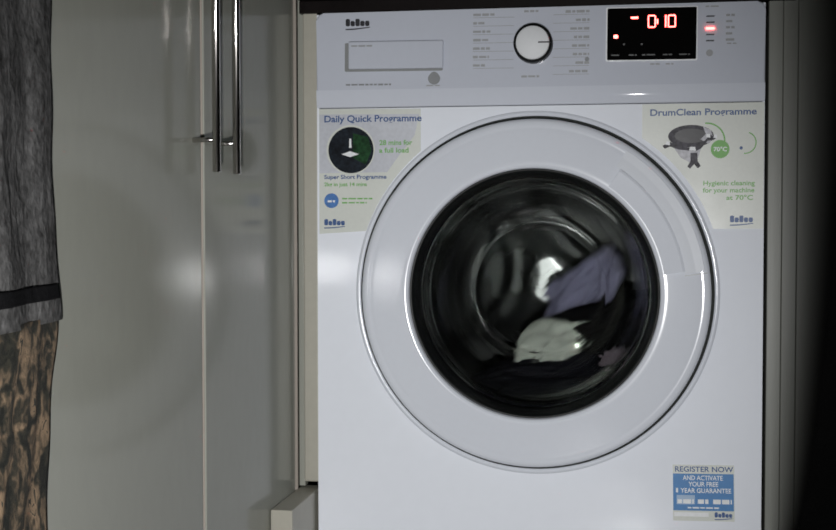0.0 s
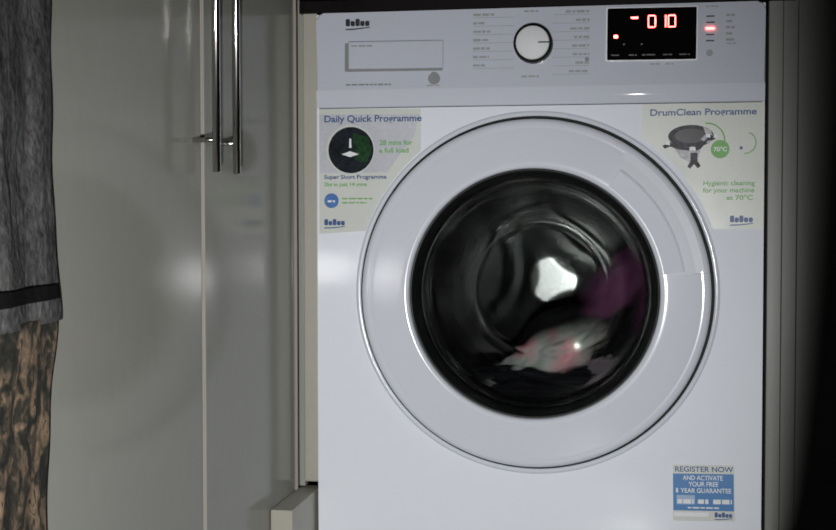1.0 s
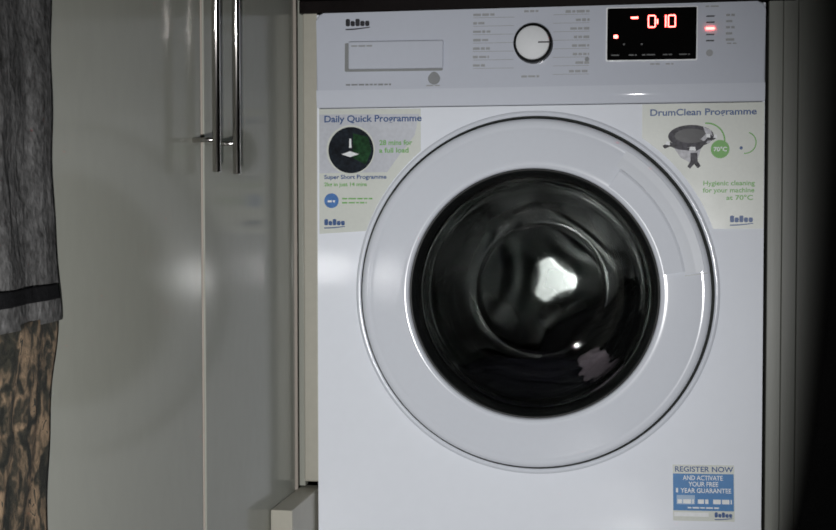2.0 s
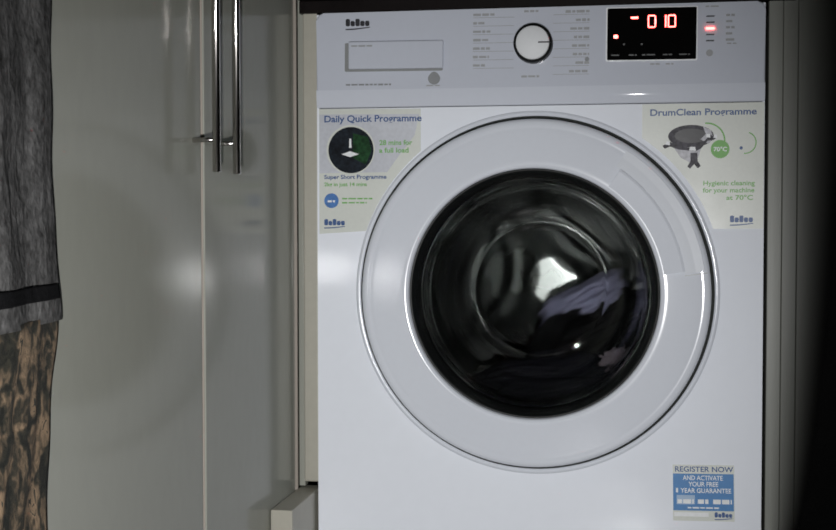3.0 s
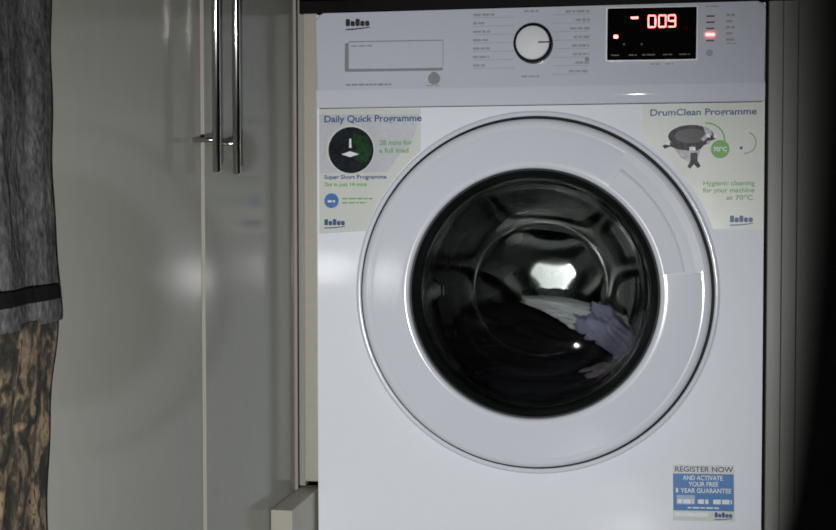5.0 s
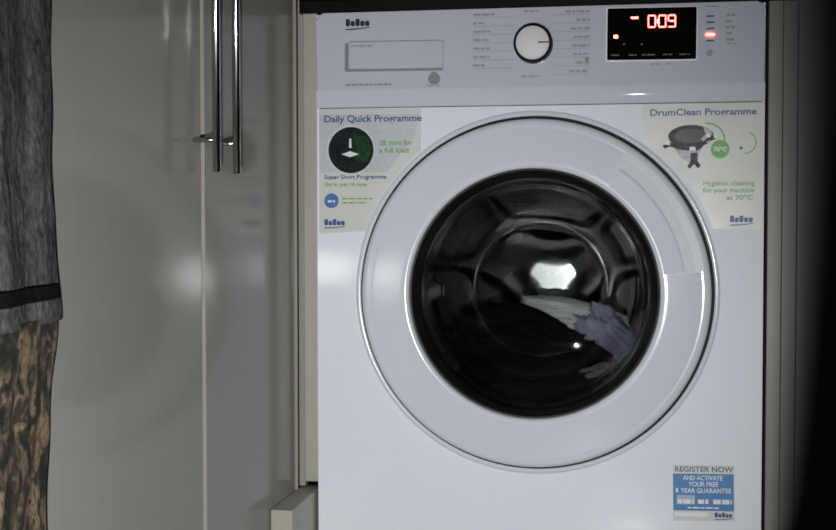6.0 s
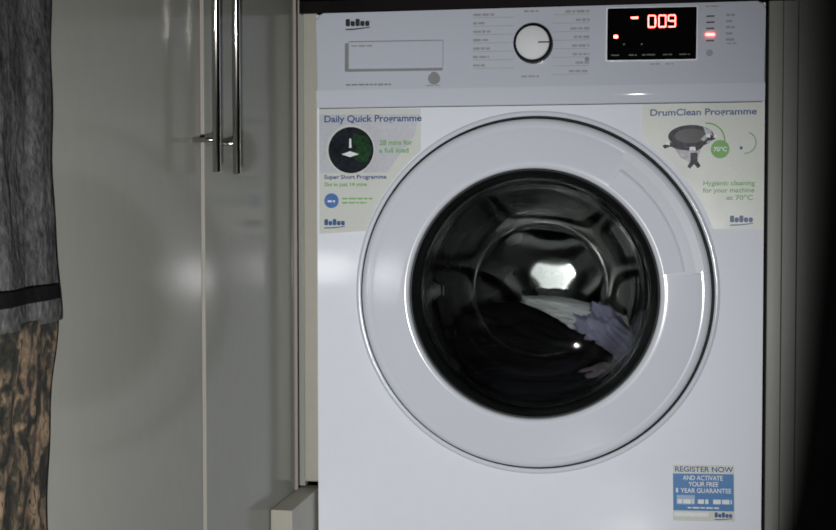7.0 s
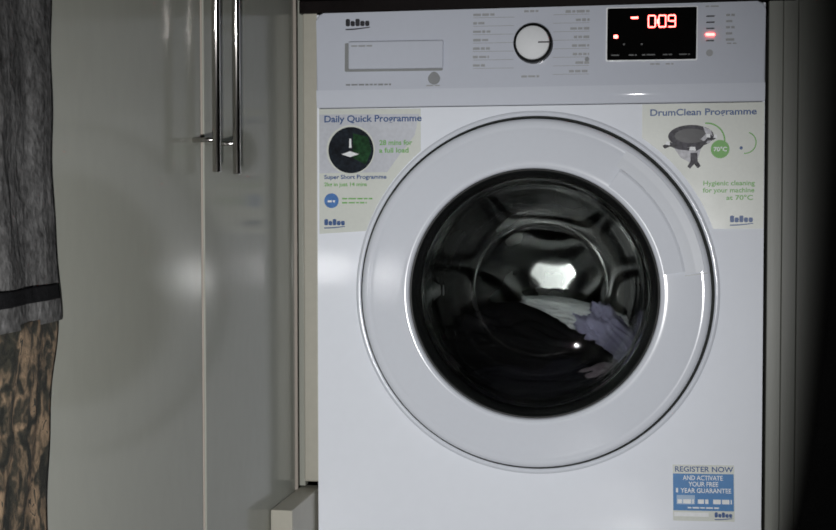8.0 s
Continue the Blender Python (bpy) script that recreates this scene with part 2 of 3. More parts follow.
# end panel and cupboard on the other side of the machine
structure("trim_end_filler", box(0.3065, 0.3250, 0.022, 0.04, 0.0, 0.861, 0.001), GREY_BOARD, "grey-green upright filler strip")
structure("wall_end_panel", box(0.3253, 0.3442, 0.0225, 0.655, 0.0, 0.861, 0.001), GREY_BOARD, "grey-green end panel beside the washing machine")
structure("wall_cupboard_front", box(0.3445, 0.92, 0.022, 0.04, 0.08, 0.861, 0.001), GREY_BOARD, "grey-green cupboard front beside the washing machine")


# ---------------------------------------------------------------- hanging cloths, and a sheet painted as shade
def drape(name, outline, z0, z1, deep, folds, material, label, category, seed, nz=60, nu=60, thick=0.004):
    """A hanging cloth. outline(u, z) gives its line in plan; it swings in soft upright folds."""
    bm = bmesh.new()
    rows = []
    for j in range(nz + 1):
        z = z0 + (z1 - z0) * j / nz
        row = []
        for i in range(nu + 1):
            u = i / nu
            x, y, nx, ny = outline(u, z)
            w = deep * (math.sin(u * folds * 6.28 + seed + 1.3 * noise.noise((z * 3, u * 2, seed))) * 0.6 + 0.7 * noise.noise((u * 7 + seed, z * 9, 3.1)) + 0.35 * noise.noise((u * 20, z * 26, seed)))
            w *= min(1.0, u * 5)
            row.append((x + nx * w, y + ny * w, z, nx, ny))
        rows.append(row)
    a = [[bm.verts.new(p[:3]) for p in r] for r in rows]
    b = [[bm.verts.new((p[0] - p[3] * thick, p[1] - p[4] * thick, p[2])) for p in r] for r in rows]
    for j in range(nz):
        for i in range(nu):
            bm.faces.new((a[j][i], a[j][i + 1], a[j + 1][i + 1], a[j + 1][i]))
            bm.faces.new((b[j][i], b[j + 1][i], b[j + 1][i + 1], b[j][i + 1]))
    for j in range(nz):
        bm.faces.new((a[j][0], a[j + 1][0], b[j + 1][0], b[j][0]))
        bm.faces.new((a[j][nu], b[j][nu], b[j + 1][nu], a[j + 1][nu]))
    for i in range(nu):
        bm.faces.new((a[0][i], b[0][i], b[0][i + 1], a[0][i + 1]))
        bm.faces.new((a[nz][i], a[nz][i + 1], b[nz][i + 1], b[nz][i]))
    ob = part(name, bm, material, None, "", True)
    return tagged(ob, label, category)


def near_side(far, out=0.0):
    """The line in plan of a cloth that hangs in front of the cupboard's near end."""
    def line(u, z):
        return FACE + 0.0055 + out + 0.034 * u, far(z) - 0.24 * u, 0.95, 0.30
    return line


def coat_edge(z):
    low = max(0.0, 0.45 - z)
    return -0.754 + 0.014 * math.exp(-((z - 0.485) / 0.055) ** 2) - 0.07 * low + 0.0015 * math.sin(z * 70)


coat = drape("hanging_coat", near_side(coat_edge), 0.478, 2.08, 0.004, 2.2, COAT, "charcoal grey cloth coat hanging in soft folds on the cupboard", "coat", 1.0, 150, 60)
band = drape("hem_band", near_side(lambda z: coat_edge(z) - 0.010, 0.004), 0.4965, 0.5085, 0.003, 2.2, HEM, "black band above the hem", "", 1.0, 8, 60)
band.parent = coat
drape("hanging_skirt", near_side(lambda z: coat_edge(z) - 0.003, -0.002), 0.05, 0.482, 0.005, 1.7, BROWN_PRINT, "brown and black leaf-print cloth hanging below the coat", "skirt", 4.0, 60, 60)


def fade_edge(z):
    """How far from the machine the painted shade begins to be quite opaque."""
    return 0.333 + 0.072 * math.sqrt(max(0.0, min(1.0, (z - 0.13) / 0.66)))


def slanted(u, z):
    return 0.3095 + 0.62 * u, -0.010 - 0.004 * u, 0.0, -1.0


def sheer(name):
    """Painted shade: black, see-through at its edge, growing opaque further on."""
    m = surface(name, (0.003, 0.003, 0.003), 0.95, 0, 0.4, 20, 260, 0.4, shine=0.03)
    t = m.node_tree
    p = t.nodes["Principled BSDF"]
    fade_alpha = t.nodes.new("ShaderNodeAttribute")
    fade_alpha.attribute_name = "fade_alpha"
    t.links.new(fade_alpha.outputs["Fac"], p.inputs["Alpha"])
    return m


# an added black sheet whose alpha imitates the soft fade into shade
def dark_fade_sheet():
    ob = drape("dark_fade_sheet", slanted, 0.04, 0.855, 0.002, 1.5, sheer("black_shade_fade"), "see-through black sheet added for the fade into shade beside the machine", "cloth", 7.0, 50, 120, 0.001)
    fade_alpha = ob.data.attributes.new("fade_alpha", "FLOAT", "POINT")
    for v, value in zip(ob.data.vertices, fade_alpha.data):
        k = (v.co.x - 0.3095) / (fade_edge(v.co.z) - 0.3095)
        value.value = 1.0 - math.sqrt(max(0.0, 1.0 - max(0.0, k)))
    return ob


dark_fade_sheet()


# ---------------------------------------------------------------- washing machine
CZ = 0.460  # height of the door's and the drum's axis


def washing_machine():
    top = thing("washing_machine", "white front-loading washing machine, running, with programme stickers", "washing machine")
    # cabinet with a round opening in its front
    corners = [math.atan2(sz - CZ, sx) for sx in (-0.3, 0.3) for sz in (0.012, 0.712)]
    angles = sorted([2 * math.pi * i / 120 - math.pi for i in range(120)] + corners)
    bm = bmesh.new()
    inner, outer, back = [], [], []
    for a in angles:
        c, s = math.cos(a), math.sin(a)
        k = min(0.3 / abs(c) if abs(c) > 1e-6 else 9, ((0.712 - CZ) if s > 0 else (CZ - 0.012)) / abs(s) if abs(s) > 1e-6 else 9)
        inner.append(bm.verts.new((0.228 * c, 0, CZ + 0.228 * s)))
        back.append(bm.verts.new((0.222 * c, 0.035, CZ + 0.222 * s)))
        outer.append(bm.verts.new((k * c, 0, CZ + k * s)))
    n = len(angles)
    for i in range(n):
        j = (i + 1) % n
        bm.faces.new((outer[i], outer[j], inner[j], inner[i]))
        bm.faces.new((inner[i], inner[j], back[j], back[i]))
    part("front", bm, ENAMEL, top, "white enamelled front plate")
    bm = bmesh.new()
    box(-0.300, -0.297, 0.0004, 0.58, 0.012, 0.841, 0, bm)
    box(0.297, 0.300, 0.0004, 0.58, 0.012, 0.841, 0, bm)
    box(-0.297, 0.297, 0.578, 0.58, 0.012, 0.841, 0, bm)
    box(-0.297, 0.297, 0.02, 0.578, 0.831, 0.841, 0, bm)
    box(-0.297, 0.297, 0.02, 0.578, 0.012, 0.016, 0, bm)
    part("cabinet", bm, ENAMEL, top)
    for x in (-0.26, 0.26):
        for y in (0.05, 0.53):
            part("foot", rod((x, y, 0.0), (x, y, 0.014), 0.02), RUBBER, top)
    control_panel(top)
    door(top)
    stickers(top)
    part("gasket", rim(0, CZ, [(0.222, 0.036), (0.200, 0.030), (0.182, 0.045), (0.188, 0.065), (0.176, 0.078), (0.182, 0.095), (0.200, 0.10), (0.236, 0.098)]), RUBBER, top, "dark grey rubber door seal", True)
    return top


def round_box(x0, x1, z0, z1, r, steps=6):
    pts = []
    for cx, cz, a in ((x1 - r, z1 - r, 0), (x0 + r, z1 - r, 90), (x0 + r, z0 + r, 180), (x1 - r, z0 + r, 270)):
        for i in range(steps + 1):
            b = radians(a + 90 * i / steps)
            pts.append((cx + r * math.cos(b), cz + r * math.sin(b)))
    return pts


def control_panel(top):
    PY = -0.0035
    outline = [(-0.300, 0.737), (0.300, 0.737)] + [(x, z) for x, z in round_box(-0.300, 0.300, 0.72, 0.8425, 0.010) if z > 0.80]
    bm = bmesh.new()
    bm = plate(outline, PY, 0.02)
    front = [e for e in bm.edges if all(abs(v.co.y - PY) < 1e-6 for v in e.verts) and max(v.co.z for v in e.verts) > 0.74]
    bmesh.ops.bevel(bm, geom=front, offset=0.003, segments=3, profile=0.5, affect="EDGES")
    cp = part("control_panel", bm, PANEL, top, "white plastic control panel")
    # the panel's foot curves gently inwards
    bm = bmesh.new()
    rows = []
    for k in range(13):
        t = k / 12
        rows.append([bm.verts.new((x, PY + 0.0030 * t * t, 0.7372 - 0.0240 * t)) for x in (-0.300, 0.300)])
    rows.append([bm.verts.new((x, 0.006, 0.7132)) for x in (-0.300, 0.300)])
    for p, q in zip(rows, rows[1:]):
        bm.faces.new((p[0], p[1], q[1], q[0]))
    part("panel_foot", bm, PANEL_FOOT, cp, "", True)
    # detergent drawer
    # no recess here: a dark plate paints the shade in the gap
    part("drawer_gap_shade", plate(round_box(-0.2605, -0.1245, 0.7575, 0.7965, 0.002), PY - 0.0006, PY + 0.001), DRAWER_SHADE, cp, "dark plate painted as the shade in the drawer gap")
    bm = box(-0.2545, -0.1235, PY - 0.007, PY - 0.0002, 0.7605, 0.798, 0.002)
    part("detergent_drawer", bm, PANEL, cp, "white detergent drawer front")
    bars("print_line", -0.250, -0.221, 0.7915, 0.0022, PY - 0.0076, INK_FAINT, cp, 5)
    # drop-shaped mark
    bm = bmesh.new()
    pts = [(-0.1364 + 0.0085 * math.sin(a) * (1 - 0.25 * max(0, math.cos(a))), 0.7475 + 0.0088 * math.cos(a)) for a in [2 * math.pi * i / 24 for i in range(24)]]
    part("drop_mark", plate(pts, PY - 0.0006, PY), INK_GREY, cp)
    bars("print_line", -0.147, -0.126, 0.7375, 0.0018, PY - 0.0005, INK_FAINT, cp, 6)
    bars("print_line", -0.259, -0.196, 0.7397, 0.0026, PY - 0.0005, INK_GREY, cp, 7)
    maker_mark(cp, -0.2595, 0.8160, 0.034, PY - 0.0006, INK_BLACK)
    # programme dial
    kx, kz = -0.0020, 0.7910
    dial = part("dial", rim(kx, kz, [(0.0262, PY), (0.0258, PY - 0.014), (0.0250, PY - 0.0165), (0.0222, PY - 0.0172), (0.0, PY - 0.0172)], steps=64), BLACK_TRIM, cp, "black rimmed programme dial", True)
    part("dial_face", rim(kx, kz, [(0.0222, PY - 0.0172), (0.0220, PY - 0.0195), (0.0208, PY - 0.0203), (0.0, PY - 0.0203)], steps=64), DIAL_WHITE, dial, "white dial face", True)
    part("pointer", plate([(kx + 0.0075, kz - 0.0009), (kx + 0.0222, kz - 0.0009), (kx + 0.0222, kz + 0.0009), (kx + 0.0075, kz + 0.0009)], PY - 0.0208, PY - 0.0202), INK_BLACK, dial)
    # programme names left and right of the dial
    for i in range(8):
        z = 0.8335 - 0.0113 * i
        w = (0.053, 0.030, 0.042, 0.034, 0.038, 0.036, 0.030, 0.044)[i]
        if i < 7:
            bars("print_line", -0.0835, -0.0835 + 0.6 * w, z - 0.002, 0.0034, PY - 0.0005, INK_FAINT, cp, 20 + i)
            part("guide_line", plate([(-0.0835, z - 0.0062), (-0.0835 + 0.055, z - 0.0062), (-0.0835 + 0.055, z - 0.0056), (-0.0835, z - 0.0056)], PY - 0.0004, PY), INK_FAINT, cp)
        bars("print_line", 0.0719 - 0.6 * w, 0.0719, z, 0.0036, PY - 0.0005, INK_FAINT, cp, 40 + i)
        part("guide_line", plate([(0.024, z - 0.0042), (0.0719, z - 0.0042), (0.0719, z - 0.0036), (0.024, z - 0.0036)], PY - 0.0004, PY), INK_FAINT, cp)
    bars("print_line", -0.0150, 0.004, 0.8350, 0.003, PY - 0.0005, INK_FAINT, cp, 60)
    bars("print_line", -0.0180, 0.006, 0.7482, 0.003, PY - 0.0005, INK_FAINT, cp, 61)
    part("round_mark", disc(0.0691, 0.7703, 0.0030, PY - 0.0006, PY, 20), INK_GREY, cp)
    # display
    part("display_frame", plate(round_box(0.0935, 0.2125, 0.7665, 0.8375, 0.002), PY - 0.0012, PY), INK_WHITE, cp, "pale display surround")
    part("display", plate(round_box(0.0955, 0.2109, 0.7681, 0.8360, 0.0015), PY - 0.0022, PY - 0.0012), DISPLAY, cp, "black glass display")
    for i, (x, w) in enumerate(((0.101, 0.012), (0.124, 0.010), (0.141, 0.020), (0.168, 0.012), (0.189, 0.014))):
        bars("display_print", x, x + w, 0.7745, 0.002, PY - 0.0025, INK_DIM, cp, 70 + i)
    for x, z in ((0.1175, 0.7885), (0.1405, 0.7885)):
        part("display_icon", disc(x, z, 0.0014, PY - 0.0025, PY - 0.0022, 12), INK_DIM, cp)
    for x, w in ((0.152, 0.012), (0.172, 0.010)):
        bars("print_line", x, x + w, 0.7625, 0.0022, PY - 0.0005, INK_FAINT, cp, 90)
    part("minus_light", plate(round_box(0.1258, 0.1358, 0.8218, 0.8246, 0.001), PY - 0.0030, PY - 0.0022), RED, cp, "lit red dash")
    part("spot_light", disc(0.1067, 0.7988, 0.0027, PY - 0.0030, PY - 0.0022, 16, None, 1.2), RED, cp, "lit red dot")
    # stage lights
    for i in range(5):
        z = 0.8237 - 0.00795 * i
        part("stage_mark", plate([(0.2230, z - 0.0009), (0.2335, z - 0.0009), (0.2340, z + 0.0009), (0.2235, z + 0.0009)], PY - 0.0006, PY), INK_BLACK, cp)
        bars("print_line", 0.2485, 0.2485 + (0.011, 0.010, 0.011, 0.008, 0.012)[i], z + 0.001, 0.0032, PY - 0.0005, INK_FAINT, cp, 100 + i)
    bars("print_line", 0.2500, 0.2620, 0.7880, 0.0018, PY - 0.0005, INK_FAINT, cp, 107)
    part("key_mark", disc(0.2280, 0.776, 0.0045, PY - 0.0005, PY, 16), INK_FAINT, cp)
    bars("print_line", 0.222, 0.240, 0.8425 - 0.006, 0.002, PY - 0.0004, INK_FAINT, cp, 108)
    global STAGE, COLON, SEGS
    STAGE = part("stage_light", plate(round_box(-0.0058, 0.0058, -0.0016, 0.0016, 0.001), -0.0008, 0.0), RED, cp, "lit red stage light")
    COLON = part("colon", plate(round_box(-0.0011, 0.0011, -0.0032, 0.0032, 0.0008), -0.0004, 0.0), RED, cp, "lit red colon")
    SEGS = []
    W, H, T = 0.0088, 0.0150, 0.0017
    SHAPE = {"a": (0, H / 2, 0), "d": (0, -H / 2, 0), "g": (0, 0, 0), "b": (W / 2, H / 4, 90), "c": (W / 2, -H / 4, 90), "f": (-W / 2, H / 4, 90), "e": (-W / 2, -H / 4, 90)}

    def seg(kind, cx, cz, lay=0.0):
        x, z, turn = SHAPE[kind]
        long = W if kind in "adg" else H / 2
        h = long / 2 + 0.0002
        ob = part("segment", plate([(-h, 0), (-h + T / 2, -T / 2), (h - T / 2, -T / 2), (h, 0), (h - T / 2, T / 2), (-h + T / 2, T / 2)], -0.0008 - lay, -lay), RED, cp)
        return ob, pose(cx + x, PY - 0.0024, cz + z, 0, -turn, 0)
    D0, D1, D2 = 0.1532, 0.1668, 0.1790
    ZC = 0.8180
    for k in "abcdef":
        ob, m = seg(k, D0, ZC)
        SEGS.append((ob, [(0, m), (8, m)]))
    # middle digit: one until the minute changes, then nought: four strokes slide out of the one's strokes
    for k, lay in (("b", 0), ("c", 0), ("a", 0.0003), ("d", 0.0003), ("f", 0.0003), ("e", 0.0003)):
        ob, m = seg(k, D1, ZC, lay)
        if k in "bc":
            SEGS.append((ob, [(0, m), (8, m)]))
            continue
        x, z, turn = SHAPE["b" if k in "af" else "c"]
        rest = pose(D1 + x, PY - 0.0024, ZC + z, 0, -88 if k in "ad" else -90, 0)
        SEGS.append((ob, [(0, rest), (4.5333, rest), (4.5667, m), (8, m)]))
    # last digit: nought, then nine: its lower left stroke turns into the middle one
    for k in "abcdf":
        ob, m = seg(k, D2, ZC)
        SEGS.append((ob, [(0, m), (8, m)]))
    ob, m = seg("e", D2, ZC)
    x, z, turn = SHAPE["e"]
    m = pose(D2 + x, PY - 0.0024, ZC + z, 0, -88, 0)
    SEGS.append((ob, [(0, m), (4.5333, m), (4.5667, pose(D2, PY - 0.0024, ZC, 0, 0, 0)), (8, pose(D2, PY - 0.0024, ZC, 0, 0, 0))]))
    for ob in cp.children:
        if ob.name.split(".")[0] not in ("panel_foot", "segment", "stage_light", "colon"):
            ob.matrix_basis = PRINT @ ob.matrix_basis


def maker_mark(parent, x, z, w, y, material):
    """The maker's mark as plain shapes: five blobs and a rising stroke."""
    bm = bmesh.new()
    h = w * 0.21
    u = w / 5.2
    for i in range(5):
        tall = h * (1.4 if i in (0, 2) else 1.0)
        plate(round_box(x + i * u * 1.04, x + i * u * 1.04 + u * 0.92, z + 0.10 * w, z + 0.10 * w + tall, u * 0.3, 3), y, y + 0.0005, bm)
    plate([(x, z - 0.05 * w), (x + 0.4 * w, z - 0.04 * w), (x + w * 0.98, z + 0.03 * w), (x + w, z + 0.07 * w), (x + 0.4 * w, z + 0.01 * w), (x, z + 0.0 * w)], y, y + 0.0005, bm)
    return part("maker_mark", bm, material, parent)


def door(top):
    d = part("door", rim(0, CZ, [(0.2325, -0.001), (0.2332, -0.0165), (0.2322, -0.0205), (0.2295, -0.0228), (0.2255, -0.0236), (0.2225, -0.0235), (0.2205, -0.0233), (0.2190, -0.0236), (0.2150, -0.02384), (0.1785, -0.02605), (0.1730, -0.0263), (0.1692, -0.0256), (0.1675, -0.0238), (0.1668, 0.010)], steps=160), PLASTIC, top, "round white plastic washing machine door", True)
    # a black ring paints in the gap and the door's shadow along it
    part("door_gap_shade", rim(0, CZ, [(0.2326, -0.0006), (0.2330, -0.0010), (0.2378, -0.0010), (0.2384, -0.0003)], steps=160), DOOR_SHADE, d, "black ring painted as the gap and shadow round the door", True)
    part("door_surround", rim(0, CZ, [(0.2382, -0.0003), (0.2392, -0.0016), (0.2412, -0.0022), (0.2436, -0.0016), (0.2452, -0.0002)], steps=160), PLASTIC, top, "raised enamel ring round the door", True)
    # grip in the ring: a raised flap, its hollow's shade painted as a grey band
    part("door_grip", rim(0, CZ, [(0.1735, -0.0235), (0.1740, -0.0272), (0.1980, -0.0305), (0.2010, -0.0296), (0.2012, -0.0220)], 9, 55, 40, None, True), PLASTIC, d, "raised white grip flap")
    part("grip_shade_band", rim(0, CZ, [(0.2014, -0.0225), (0.2014, -0.0253), (0.2150, -0.0244), (0.2262, -0.0240), (0.2270, -0.0225)], 8, 57, 40, None, True), GRIP_SHADE, d, "grey band painted as the shade in the grip hollow")
    part("grip_seam", rim(0, CZ, [(0.2000, -0.0225), (0.2000, -0.0254), (0.2290, -0.0240), (0.2290, -0.0215)], 7.2, 7.6, 2, None, True), PLASTIC_SHADE, d)
    part("bezel", rim(0, CZ, [(0.1669, -0.0190), (0.1655, -0.0200), (0.1625, -0.0165), (0.1590, -0.0060), (0.1570, 0.003), (0.1570, 0.012), (0.1610, 0.014), (0.166, 0.011)], steps=128), BLACK_TRIM, d, "glossy black bezel round the door glass", True)
    prof = [(0.1530, 0.004), (0.1475, 0.006), (0.1440, 0.016), (0.1390, 0.050), (0.1310, 0.088), (0.1220, 0.106), (0.1080, 0.1155), (0.0930, 0.1181), (0.0914, 0.1175), (0.0897, 0.1169), (0.0880, 0.1175), (0.0862, 0.1190), (0.080, 0.120), (0.040, 0.1225), (0.0, 0.1232)]
    inn = [(0.0, 0.1272), (0.040, 0.1265), (0.080, 0.1240), (0.1090, 0.1195), (0.1245, 0.1095), (0.1345, 0.090), (0.1430, 0.051), (0.1485, 0.014), (0.1530, 0.010)]
    bm = rim(0, CZ, [(r * 1.048, y) for r, y in prof + inn], steps=128, closed=True)
    bmesh.ops.remove_doubles(bm, verts=bm.verts, dist=1e-6)
    for v in bm.verts:
        v.co.y += 0.13 * (v.co.z - CZ) * max(0.0, v.co.y / 0.12)
    g = part("door_glass", bm, GLASS, d, "deep clear glass bowl", True)
    g.visible_shadow = False


